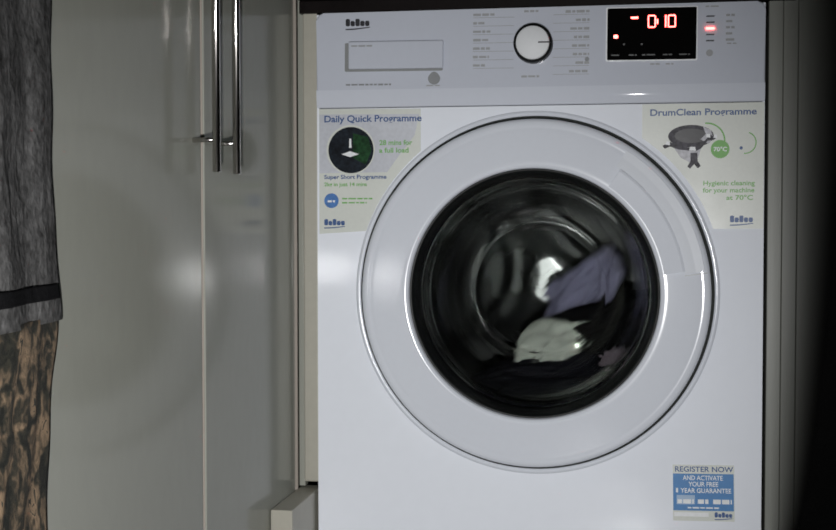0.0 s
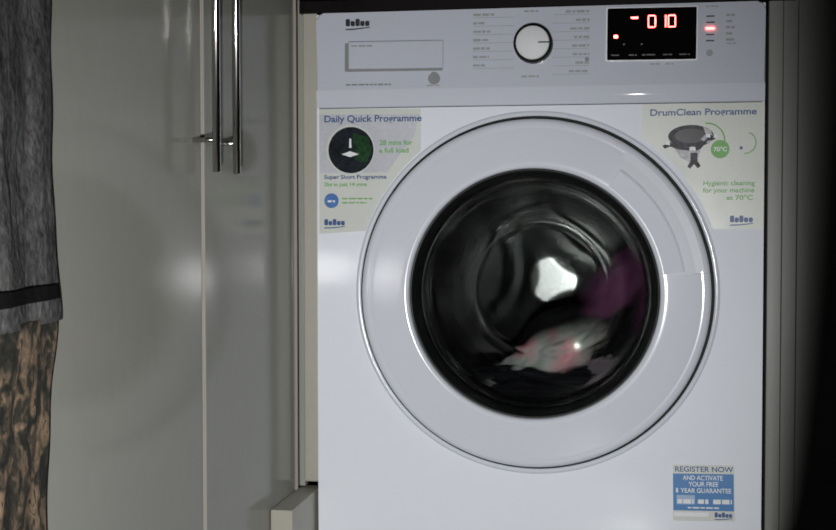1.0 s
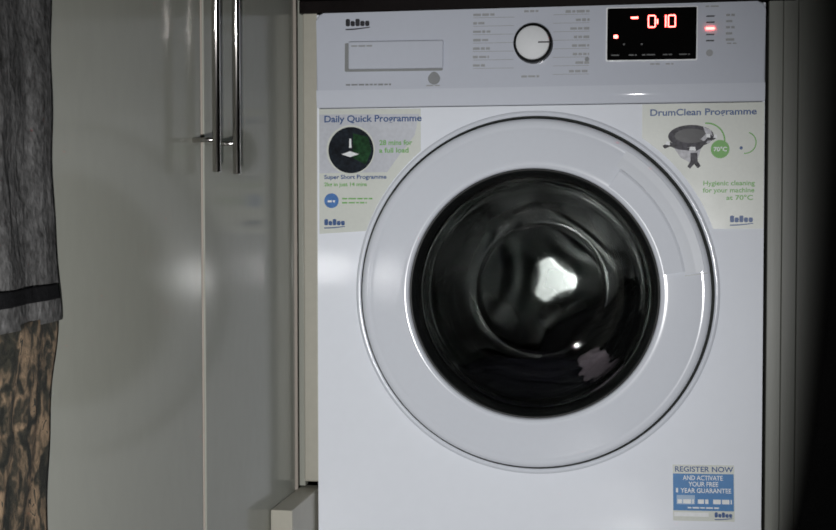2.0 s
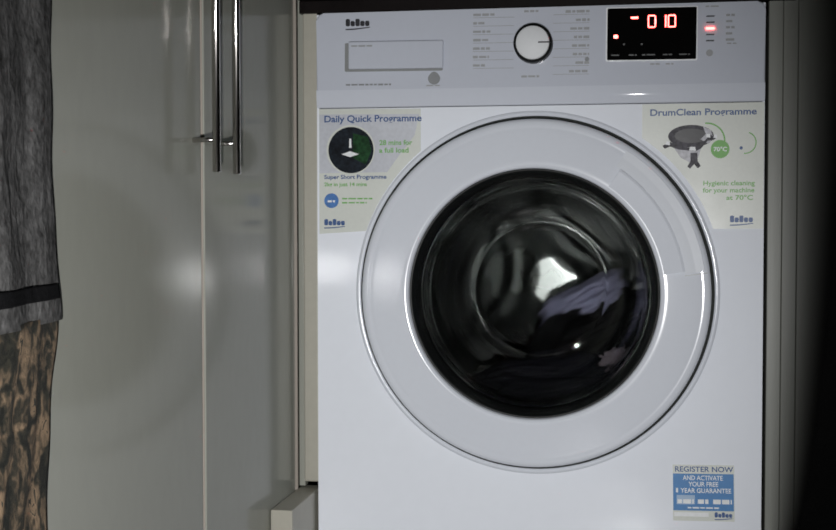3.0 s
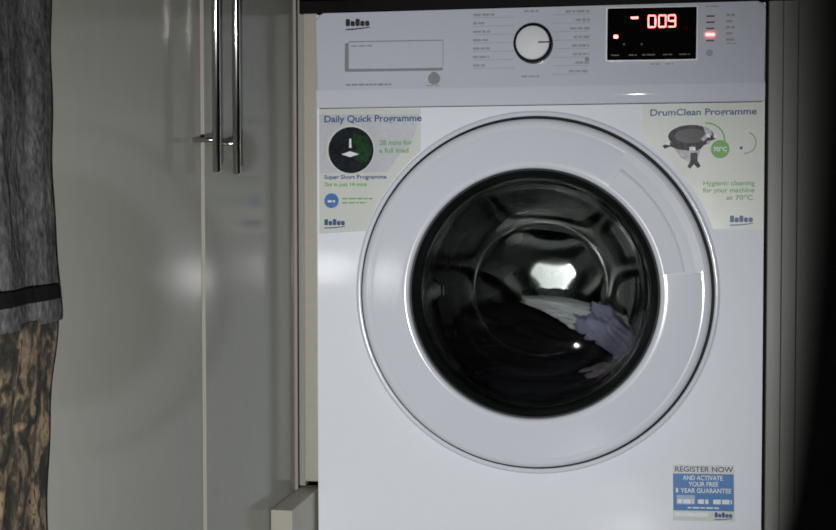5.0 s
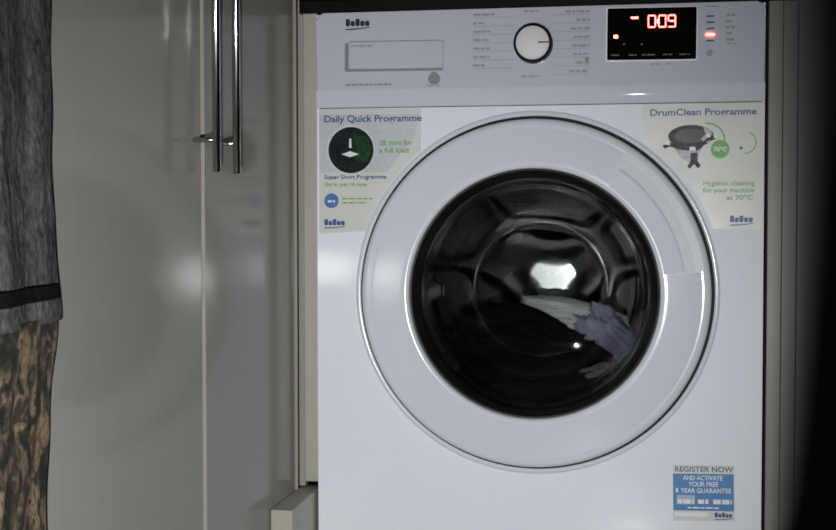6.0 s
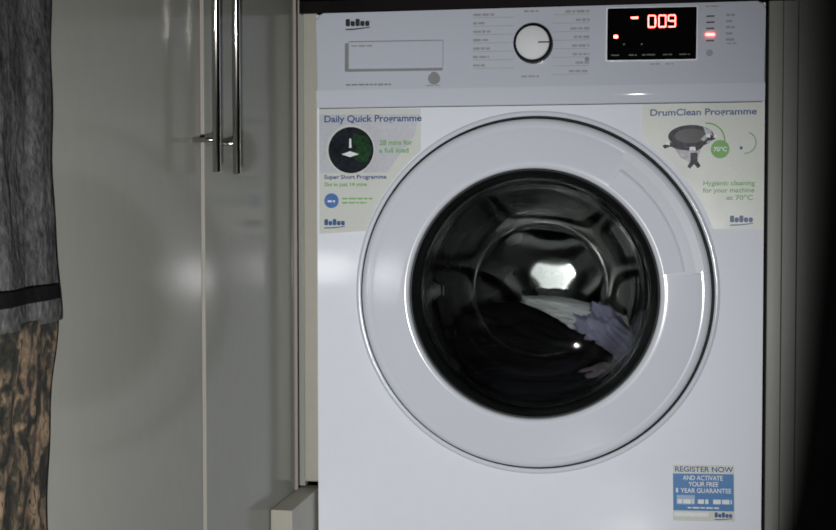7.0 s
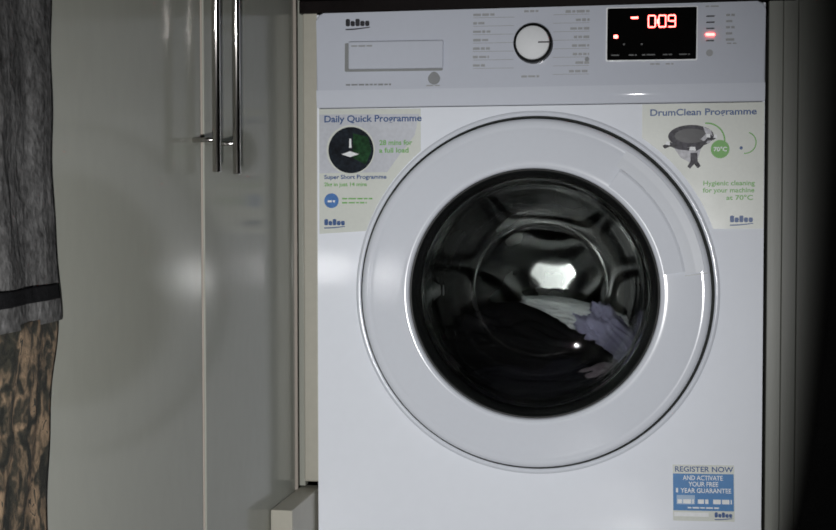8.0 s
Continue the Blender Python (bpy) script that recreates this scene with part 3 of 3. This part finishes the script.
def stickers(top):
    Y = -0.0008
    s = part("programme_sticker", plate([(-0.2978, 0.7085), (-0.158, 0.7070)] + [(0.2475 * math.cos(radians(129.671 + 30.6608 * k / 12)), CZ + 0.2475 * math.sin(radians(129.671 + 30.6608 * k / 12))) for k in range(13)] + [(-0.2978, 0.5393)], Y, -0.0001), STICKER, top, "cream programme sticker with blue and green print")
    part("sticker_field", plate([(-0.2974, 0.7010), (-0.160, 0.7000), (-0.166, 0.672), (-0.191, 0.640), (-0.204, 0.6225), (-0.2974, 0.6215)], Y - 0.0003, Y), STICKER_GREY, s, "silver-grey upper field")
    words("lettering", "Daily Quick Programme", -0.2910, 0.6905, 0.0088, 0.1335, Y - 0.0006, INK_BLUE, s, bold=0.012)
    dd = part("dial_picture", disc(-0.2540, 0.6530, 0.0335, Y - 0.0006, Y - 0.0003, 48), STICKER, s, "pale ring of the printed dial")
    part("dial_disc", disc(-0.2535, 0.6525, 0.0312, Y - 0.0009, Y - 0.0006, 48), surface("dark_dial_print", (0.010, 0.014, 0.020), 0.5, 0, 0.8, 60, 200, 0, shine=0.1), dd, "dark printed dial")
    bm = bmesh.new()
    plate([(-0.2508 + 0.0005, 0.6750), (-0.2300, 0.6700), (-0.2250, 0.6520), (-0.2330, 0.6330), (-0.2508, 0.6420)], Y - 0.0011, Y - 0.0009, bm)
    part("dial_glint", bm, surface("dark_green_print", (0.012, 0.05, 0.018), 0.5, 0, 0.8, 80, 200, 0, shine=0.1), dd)
    bm = bmesh.new()
    plate([(-0.2665, 0.6470), (-0.2545, 0.6510), (-0.2425, 0.6470), (-0.2545, 0.6430)], Y - 0.0014, Y - 0.0011, bm)
    plate([(-0.2560, 0.6555), (-0.2525, 0.6555), (-0.2530, 0.6680), (-0.2555, 0.6680)], Y - 0.0014, Y - 0.0011, bm)
    part("dial_needle", bm, INK_WHITE, dd)
    words("lettering", "28 mins for", -0.2145, 0.6590, 0.0066, 0.0450, Y - 0.0006, INK_GREEN, s, bold=0.01)
    words("lettering", "a full load", -0.2145, 0.6487, 0.0066, 0.0400, Y - 0.0006, INK_GREEN, s, bold=0.01)
    words("lettering", "Super Short Programme", -0.2908, 0.6138, 0.0055, 0.0860, Y - 0.0003, INK_BLUE, s, bold=0.008)
    words("lettering", "2kg in just 14 mins", -0.2908, 0.6040, 0.0050, 0.0590, Y - 0.0003, INK_GREEN, s, bold=0.008)
    b = part("blue_badge", disc(-0.2808, 0.5843, 0.0100, Y - 0.0003, Y, 32), surface("blue_badge_print", (0.05, 0.17, 0.45), 0.4, 0, 0.3, 120, 300, 0), s)
    bars("badge_print", -0.2860, -0.2760, 0.5835, 0.0030, Y - 0.0006, INK_WHITE, b, 3)
    bars("print_line", -0.266, -0.224, 0.5870, 0.0022, Y - 0.0003, INK_GREEN, s, 11)
    bars("print_line", -0.266, -0.232, 0.5815, 0.0022, Y - 0.0003, INK_GREEN, s, 12)
    maker_mark(s, -0.2908, 0.5480, 0.029, Y - 0.0004, INK_BLUE)

    settle(s, 0.0059, -0.0097, 0.03, 1.0182)
    s = part("drum_clean_sticker", plate([(0.1391, 0.7100), (0.2988, 0.7105), (0.2985, 0.5425)] + [(0.2475 * math.cos(radians(19.4712 + 36.3611 * k / 12)), CZ + 0.2475 * math.sin(radians(19.4712 + 36.3611 * k / 12))) for k in range(13)], Y, -0.0001), STICKER, top, "cream drum cleaning sticker with a drum picture")
    words("lettering", "DrumClean Programme", 0.1489, 0.6945, 0.0086, 0.1390, Y - 0.0004, INK_BLUE, s, bold=0.012)
    grey = surface("grey_drum_print", (0.075, 0.073, 0.085), 0.5, 0, 0.8, 90, 300, 0, shine=0.2)
    pale = surface("pale_drum_print", (0.42, 0.42, 0.46), 0.4, 0, 0.4, 60, 200, 0)
    ellipse = [(0.2035 + 0.0300 * math.cos(k * math.pi / 18), 0.6665 + 0.0150 * math.sin(k * math.pi / 18)) for k in range(36)]
    pic = part("drum_picture", plate(ellipse, Y - 0.0003, Y), grey, s, "printed picture of a grey drum")
    part("drum_shade", plate([(0.2035 + 0.0215 * math.cos(k * math.pi / 18), 0.6670 + 0.0098 * math.sin(k * math.pi / 18)) for k in range(36)], Y - 0.0006, Y - 0.0003), INK_BLACK, pic)
    part("drum_sheen", plate([(0.2190, 0.6795), (0.2290, 0.6745), (0.2330, 0.6640), (0.2270, 0.6560), (0.2160, 0.6620), (0.2230, 0.6690)], Y - 0.0007, Y - 0.0004), pale, pic)
    part("drum_arm", plate([(0.1660, 0.6540), (0.1760, 0.6590), (0.1900, 0.6530), (0.2020, 0.6510), (0.2010, 0.6470), (0.1860, 0.6490), (0.1760, 0.6530), (0.1690, 0.6500)], Y - 0.0009, Y - 0.0006), grey, pic)
    part("drum_arm", plate([(0.2080, 0.6510), (0.2200, 0.6590), (0.2290, 0.6680), (0.2370, 0.6640), (0.2330, 0.6610), (0.2250, 0.6600), (0.2170, 0.6500), (0.2090, 0.6460)], Y - 0.0009, Y - 0.0006), grey, pic)
    for x, z, w in ((0.1700, 0.6555, 0.006), (0.2010, 0.6480, 0.009), (0.2230, 0.6650, 0.006), (0.2330, 0.6640, 0.005)):
        part("drum_glint", plate([(x, z), (x + w, z - 0.001), (x + w * 0.9, z + 0.004), (x + w * 0.2, z + 0.0045)], Y - 0.0012, Y - 0.0009), INK_WHITE, pic)
    part("drum_bowl", plate([(0.1800, 0.6530), (0.1990, 0.6480), (0.2170, 0.6500), (0.2130, 0.6380), (0.2030, 0.6310), (0.1900, 0.6380)], Y - 0.0002, Y), pale, s)
    part("drum_stem", plate([(0.2030, 0.6440), (0.2120, 0.6445), (0.2125, 0.6330), (0.2165, 0.6265), (0.2125, 0.6235), (0.2080, 0.6290), (0.2025, 0.6230), (0.1990, 0.6260), (0.2030, 0.6330)], Y - 0.0005, Y - 0.0002), grey, s)
    part("green_swirl", rim(0.2240, 0.6600, [(0.0225, Y - 0.0007), (0.0245, Y - 0.0007), (0.0245, Y - 0.0004), (0.0225, Y - 0.0004)], -10, 95, 24, None, True), INK_GREEN, s)
    part("green_ring", rim(0.2740, 0.6570, [(0.0135, Y - 0.0004), (0.0150, Y - 0.0004), (0.0150, Y), (0.0135, Y)], -95, 70, 30, None, True), INK_GREEN, s)
    part("blue_blot", disc(0.2690, 0.6500, 0.0022, Y - 0.0004, Y, 12), INK_BLUE, s)
    g = part("green_badge", disc(0.2417, 0.6487, 0.0122, Y - 0.0008, Y - 0.0005, 32), INK_GREEN, s)
    words("lettering", "70\u00b0C", 0.2330, 0.6460, 0.0055, 0.0175, Y - 0.0011, INK_WHITE, g, bold=0.012)
    words("lettering", "Hygienic cleaning", 0.2195, 0.6005, 0.0062, 0.0670, Y - 0.0004, INK_GREEN, s, bold=0.008)
    words("lettering", "for your machine", 0.2195, 0.5910, 0.0062, 0.0670, Y - 0.0004, INK_GREEN, s, bold=0.008)
    words("lettering", "at 70\u00b0C", 0.2500, 0.5810, 0.0062, 0.0345, Y - 0.0004, INK_GREEN, s, bold=0.008)
    maker_mark(s, 0.2550, 0.5480, 0.0305, Y - 0.0004, INK_BLUE)

    settle(s, 0.0073, 0.0140, -0.09, 0.9818)
    s = part("guarantee_sticker", plate([(0.1790, 0.2270), (0.2600, 0.2270), (0.2600, 0.1510), (0.1790, 0.1510)], Y, -0.0001), STICKER, top, "white and blue guarantee sticker")
    words("lettering", "REGISTER NOW", 0.1815, 0.2178, 0.0070, 0.0765, Y - 0.0004, INK_BLUE, s, bold=0.008)
    blue = part("blue_field", plate([(0.1794, 0.2150), (0.2592, 0.2150), (0.2592, 0.1650), (0.1794, 0.1650)], Y - 0.0003, Y), surface("guarantee_blue_print", (0.05, 0.20, 0.46), 0.4, 0, 0.1, 30, 200, 0), s)
    words("lettering", "AND ACTIVATE", 0.1925, 0.2065, 0.0062, 0.0525, Y - 0.0006, INK_WHITE, blue, bold=0.006)
    words("lettering", "YOUR FREE", 0.2000, 0.1980, 0.0062, 0.0390, Y - 0.0006, INK_WHITE, blue, bold=0.006)
    words("lettering", "YEAR GUARANTEE", 0.1895, 0.1893, 0.0062, 0.0665, Y - 0.0006, INK_WHITE, blue, bold=0.006)
    part("number_bar", plate([(0.1832, 0.1893), (0.1860, 0.1893), (0.1860, 0.1955), (0.1832, 0.1955)], Y - 0.0006, Y - 0.0003), INK_WHITE, blue)
    part("number_box", plate([(0.1840, 0.1735), (0.2080, 0.1735), (0.2080, 0.1860), (0.1840, 0.1860)], Y - 0.0005, Y - 0.0003), surface("pale_blue_print", (0.35, 0.48, 0.65), 0.4), blue)
    for x, w in ((0.1850, 0.0215), (0.2120, 0.0150), (0.2320, 0.0245)):
        bars("number_bar", x, x + w, 0.1775, 0.0062, Y - 0.0008, INK_WHITE, blue, int(x * 999))
    bars("print_line", 0.1985, 0.2400, 0.1690, 0.0020, Y - 0.0006, INK_WHITE, blue, 14)
    part("pale_strip", plate([(0.1805, 0.1625), (0.2260, 0.1625), (0.2260, 0.1570), (0.1805, 0.1570)], Y - 0.0003, Y), INK_WHITE, s)
    maker_mark(s, 0.2338, 0.1540, 0.0235, Y - 0.0004, INK_BLUE)
    settle(s, 0.0123, 0.0064, -0.98, 0.9862)


# ---------------------------------------------------------------- drum
def drum(parent):
    bm = bmesh.new()
    nr, na = 72, 216
    arms = [radians(a) for a in (30, 150, 270)]
    rows = []
    for j in range(1, nr + 1):
        r = 0.235 * j / nr
        row = []
        for i in range(na):
            a = 2 * math.pi * i / na
            # three pressed tongues point at the flat hub; dark sloping valleys run between them
            lobe = min(((a - b - math.pi / 3 + math.pi) % (2 * math.pi) - math.pi for b in arms), key=abs)
            along = r * math.cos(lobe) - (r * math.sin(lobe)) ** 2 / 0.16
            valley = 0.385 + 0.30 * max(0.0, min(r, 0.14) - 0.040) + 0.16 * max(0.0, r - 0.14)
            tongue = 0.391 + 0.18 * max(0.0, r - 0.040) + 0.009 * step(along, 0.064, 0.086)
            inside_tongue = step(along, 0.022, 0.054)
            y = valley + (tongue - valley) * inside_tongue
            row.append(bm.verts.new((r * math.cos(a), y, r * math.sin(a))))
        rows.append(row)
    tip = bm.verts.new((0, 0.385, 0))
    for i in range(na):
        bm.faces.new((tip, rows[0][i], rows[0][(i + 1) % na]))
    for p, q in zip(rows, rows[1:]):
        for i in range(na):
            bm.faces.new((p[i], q[i], q[(i + 1) % na], p[(i + 1) % na]))
    d = part("drum", bm, DRUM_STEEL, parent, "stainless steel drum with a three-armed pressed back", True)
    part("drum_wall", rim(0, 0, [(0.235, 0.446), (0.235, 0.112), (0.228, 0.104), (0.190, 0.104)], steps=128), DRUM_STEEL, d, "perforated steel drum wall", True)
    # three moulded lifters
    for k in range(3):
        a0 = radians(65 + 120 * k)
        bm = bmesh.new()
        prof = [(-0.028, 0.234), (-0.018, 0.212), (-0.008, 0.196), (0.008, 0.196), (0.018, 0.212), (0.028, 0.234)]
        ends = []
        for y, s in ((0.125, 0.5), (0.150, 1.0), (0.370, 1.0), (0.395, 0.6)):
            row = []
            for w, r in prof:
                rr = 0.234 - (0.234 - r) * s
                c, sn = math.cos(a0), math.sin(a0)
                row.append(bm.verts.new((rr * c - w * sn, y, rr * sn + w * c)))
            ends.append(row)
        for p, q in zip(ends, ends[1:]):
            for i in range(len(prof) - 1):
                bm.faces.new((p[i], p[i + 1], q[i + 1], q[i]))
        bm.faces.new(ends[0])
        bm.faces.new(ends[-1][::-1])
        part("lifter", bm, PLASTIC_SHADE, d, "grey moulded drum lifter", True)
    return d


PRINT = pose(-0.0047, 0, 0.0025, 0, 0.42, 0)


def settle(ob, x, z, turn, size):
    """Moves, turns and sizes a sticker on the front's plane."""
    ob.location, ob.rotation_euler, ob.scale = (x, 0, z), (0, radians(turn), 0), (size, 1, size)


MACHINE = washing_machine()
DRUM = drum(MACHINE)


# ---------------------------------------------------------------- the wash
def garment(name, size, seed, material, label, folds=5.0):
    """A wet, crumpled piece of washing: a lump drawn out, with deep folds."""
    bm = bmesh.new()
    bmesh.ops.create_icosphere(bm, subdivisions=5, radius=1.0)
    for v in bm.verts:
        p = v.co.normalized()
        q = Vector((p.x * 1.2 + seed * 3.1, p.y * 1.2, p.z * 1.2 - seed))
        r = 1 + 0.36 * noise.noise(q * 1.3)
        warp = noise.noise(q * 1.1 + Vector((5, 1, 7)))
        ridge = 1 - abs(noise.noise(Vector((q.x * 0.7, q.y * 1.8, q.z * 1.8)) * folds * 0.36 + Vector((warp, warp, 0)))) * 2
        r += 0.17 * ridge + 0.04 * noise.noise(q * 7.0)
        fine = 1 - abs(noise.noise(Vector((q.x * 1.1, q.y * 3.2, q.z * 3.2)) * folds * 0.5 + Vector((warp * 1.5, 2, warp)))) * 2
        r += 0.055 * fine
        v.co = Vector((p.x * size[0], p.y * size[1], p.z * size[2])) * r * 0.85
    ob = part(name, bm, material, None, "", True)
    return tagged(ob, label, "washing", "washing in the drum")


BLACK = garment("black_garment", (0.128, 0.042, 0.068), 1, WASH_BLACK, "wet black cotton garment tumbling in the drum")
NAVY = garment("dark_trousers", (0.155, 0.055, 0.052), 2, WASH_NAVY, "dark navy trousers at the bottom of the drum")
MAUVE = garment("mauve_shirt", (0.055, 0.040, 0.040), 3, WASH_MAUVE, "mauve grey shirt rolled against the drum wall")
LAVENDER = garment("lavender_shirt", (0.070, 0.035, 0.036), 4, WASH_LAVENDER, "wet lavender grey shirt tumbling in the drum")
CREAMY = garment("cream_cloth", (0.062, 0.028, 0.042), 5, WASH_CREAM, "wet cream cloth tumbling in the drum")
FLORAL = garment("floral_dress", (0.088, 0.032, 0.043), 6, WASH_FLORAL, "white dress with a pink and green flower print", 7)
PURPLE = garment("purple_top", (0.072, 0.032, 0.034), 7, WASH_PURPLE, "wet dark purple top tumbling in the drum")
WHITE = garment("white_shirt", (0.085, 0.032, 0.024), 8, WASH_WHITE, "wet greyish white shirt tumbling in the drum", 7)
TEAL = garment("teal_towel", (0.085, 0.035, 0.036), 9, WASH_TEAL, "white towel with a teal stripe tumbling in the drum", 7)


# ---------------------------------------------------------------- what moves
def inside(x, z, y, turn=0.0, lean=0.0):
    """A pose in the drum: x and z from its axis, y into the machine; turn lifts the right-hand end."""
    return pose(x, y, CZ + z, lean, -turn, 0)


def tumble(falls, last, deep=0.24):
    """Rows of a piece that is carried round under the others and falls at the given times. falls: lists of (t, x, z, turn)."""
    rows = []

    def carry(t0, t1):
        """Round the bottom of the drum and up its side, from t0 to t1."""
        legs = ((-0.105, -0.168, -20), (-0.03, -0.194, -5), (0.07, -0.188, 15), (0.158, -0.120, 40), (0.170, -0.03, 50))
        for i, (x, z, turn) in enumerate(legs):
            t = t0 + (t1 - t0) * (i + 1) / (len(legs) + 1)
            rows.append((t, inside(x, z, deep + 0.06, turn, 10 * math.sin(t * 7))))
    if falls[0][0][0] > 0.01:
        t = falls[0][0][0]
        rows.append((0.0, inside(-0.03, -0.185, deep + 0.06, -5)))
        for k, x, z, turn in ((0.4, 0.07, -0.180, 15), (0.7, 0.150, -0.115, 40), (0.9, 0.160, -0.03, 45)):
            if t * k > 0.05:
                rows.append((round(t * k, 2), inside(x, z, deep + 0.05, turn)))
    for n, fall in enumerate(falls):
        for t, x, z, turn in fall:
            rows.append((t, inside(x, z, deep, turn, 8 * math.sin(t * 9))))
        if n + 1 < len(falls):
            carry(fall[-1][0], falls[n + 1][0][0])
    t = rows[-1][0]
    x, z, turn, y = last
    if t < 4.6:
        rows.append(((t + 5.0) / 2, inside(x * 0.6 - 0.02, (z - 0.17) / 2, y + 0.02, turn * 0.5)))
    rows.append((5.0, inside(x, z, y, turn)))
    rows.append((8.0, inside(x, z, y, turn)))
    return rows


def motions():
    # drum: forty turns a minute, against the clock, coming to rest just before five seconds
    rows = []
    t = 0.0
    while t < 4.11:
        rows.append((t, (t - 0.15) * 240.0))
        t += 0.25
    rows += [(4.25, (4.25 - 0.15) * 240)]
    end = 1080.0
    rows += [(4.42, end - 63), (4.58, end - 24), (4.72, end - 7), (4.95, end), (8.0, end)]
    walk(DRUM, [(t, pose(0, 0, CZ, 0, -a, 0)) for t, a in rows])

    PYY = -0.0035
    for ob, keys in SEGS:
        walk(ob, [(t, PRINT @ m) for t, m in keys])
    hi, lo = pose(0.2284, PYY - 0.0007, 0.8078, 0, 0, 0), pose(0.2284, PYY - 0.0007, 0.79985, 0, 0, 0)
    walk(STAGE, [(t, PRINT @ m) for t, m in ((0, hi), (4.2667, hi), (4.3333, lo), (8, lo))])
    on, off = pose(0.1604, PYY - 0.0026, 0.8178, 0, 0, 0), pose(0.1580, PYY - 0.0026, 0.8178, 0, 0, 0)
    keys = [(0, on)]
    for t, before, after in ((0.25, on, off), (1.15, off, on), (2.15, on, off), (3.15, off, on), (4.15, on, off), (5.15, off, on), (6.15, on, off), (7.15, off, on)):
        keys += [(t - 0.0167, before), (t + 0.0167, after)]
    keys.append((8, on))
    walk(COLON, [(t, PRINT @ m) for t, m in keys])

    walk(LAVENDER, tumble([[(0.0, 0.060, 0.002, 35), (0.1, 0.034, -0.022, 28), (0.2, 0.000, -0.032, 20), (0.3, -0.016, -0.056, 35), (0.42, -0.06, -0.12, 10)],
                           [(2.8, 0.085, -0.004, 30), (2.9, 0.072, -0.016, 20), (3.0, 0.060, -0.028, 25), (3.1, 0.030, -0.045, 35), (3.2, 0.034, -0.045, 42), (3.3, 0.004, -0.070, 45), (3.4, -0.045, -0.140, 30), (3.5, -0.085, -0.172, 10)]], (0.104, -0.078, -42, 0.190), 0.205))
    walk(CREAMY, tumble([[(0.0, 0.018, -0.088, 20), (0.1, 0.004, -0.098, 25), (0.2, -0.014, -0.112, 30), (0.35, -0.05, -0.165, 10)], [(2.9, 0.10, -0.135, 25), (3.05, 0.02, -0.155, 25), (3.2, -0.01, -0.165, 20), (3.35, -0.05, -0.180, 10)]], (0.03, -0.185, 0, 0.28), 0.172))
    walk(FLORAL, tumble([[(0.4, 0.120, -0.010, 30), (0.5, 0.096, -0.022, 33), (0.6, 0.078, -0.034, 36), (0.7, 0.064, -0.036, 42), (0.8, 0.040, -0.064, 50), (0.9, 0.018, -0.076, 55), (1.0, 0.004, -0.120, 22), (1.12, -0.04, -0.170, 5)]], (-0.06, -0.185, 0, 0.30), 0.170))
    walk(PURPLE, tumble([[(1.0, 0.122, 0.014, 45), (1.1, 0.062, -0.040, 38), (1.2, 0.004, -0.076, 15), (1.3, -0.050, -0.093, 10), (1.45, -0.10, -0.145, -10)],
                         [(3.9, 0.122, -0.018, 45), (4.0, 0.080, -0.046, 58), (4.1, 0.046, -0.066, 48), (4.2, 0.004, -0.078, 10), (4.3, -0.008, -0.096, 10), (4.42, -0.05, -0.15, 0)]], (-0.11, -0.13, -30, 0.26), 0.168))
    walk(WHITE, tumble([[(1.3, 0.130, -0.016, 35), (1.4, 0.090, -0.022, 18), (1.5, 0.060, -0.018, 22), (1.6, 0.018, -0.048, 30), (1.7, -0.007, -0.060, 38), (1.85, -0.06, -0.13, 20)],
                        [(4.3, 0.085, 0.015, 20), (4.4, 0.085, -0.010, 8), (4.5, 0.060, -0.020, -2), (4.6, 0.045, -0.034, -10), (4.7, 0.042, -0.040, -14)]], (0.046, -0.045, -12, 0.205), 0.205))
    walk(TEAL, tumble([[(3.35, 0.110, -0.005, 50), (3.5, 0.080, -0.018, 42), (3.6, 0.060, -0.030, 30), (3.7, 0.026, -0.046, 30), (3.8, 0.000, -0.070, 10), (3.9, 0.0, -0.088, 0), (4.0, 0.008, -0.127, -6), (4.15, -0.04, -0.170, -10)]], (0.12, -0.16, 20, 0.30), 0.180))

    # the heavy dark pieces rock on the bottom while the drum turns
    rows = []
    t = 0.0
    while t < 4.45:
        s = math.sin(t * 4.19)
        c = math.cos(t * 6.3)
        rows.append((t, inside(0.084 + 0.016 * s, -0.102 + 0.012 * c, 0.190, 28 + 8 * s)))
        t += 0.15
    rows += [(4.75, inside(0.006, -0.104, 0.184, -10)), (5.0, inside(-0.012, -0.106, 0.182, -14)), (8.0, inside(-0.012, -0.106, 0.182, -14))]
    walk(BLACK, rows)
    rows = []
    t = 0.0
    while t < 4.6:
        s, c = math.sin(t * 4.19 + 1), math.cos(t * 4.19 + 1)
        rows.append((t, inside(0.02 + 0.02 * c, -0.158 + 0.008 * s, 0.172, 8 * s)))
        t += 0.2
    rows += [(5.0, inside(0.0, -0.156, 0.175, 4)), (8.0, inside(0.0, -0.156, 0.175, 4))]
    walk(NAVY, rows)
    rows = []
    t = 0.0
    while t < 4.6:
        s, c = math.sin(t * 4.19 + 2), math.cos(t * 8.4 + 1)
        rows.append((t, inside(0.092 + 0.014 * s, -0.128 + 0.008 * c, 0.178, 30 + 10 * c)))
        t += 0.2
    rows += [(5.0, inside(0.080, -0.150, 0.170, 20)), (8.0, inside(0.080, -0.150, 0.170, 20))]
    walk(MAUVE, rows)


motions()
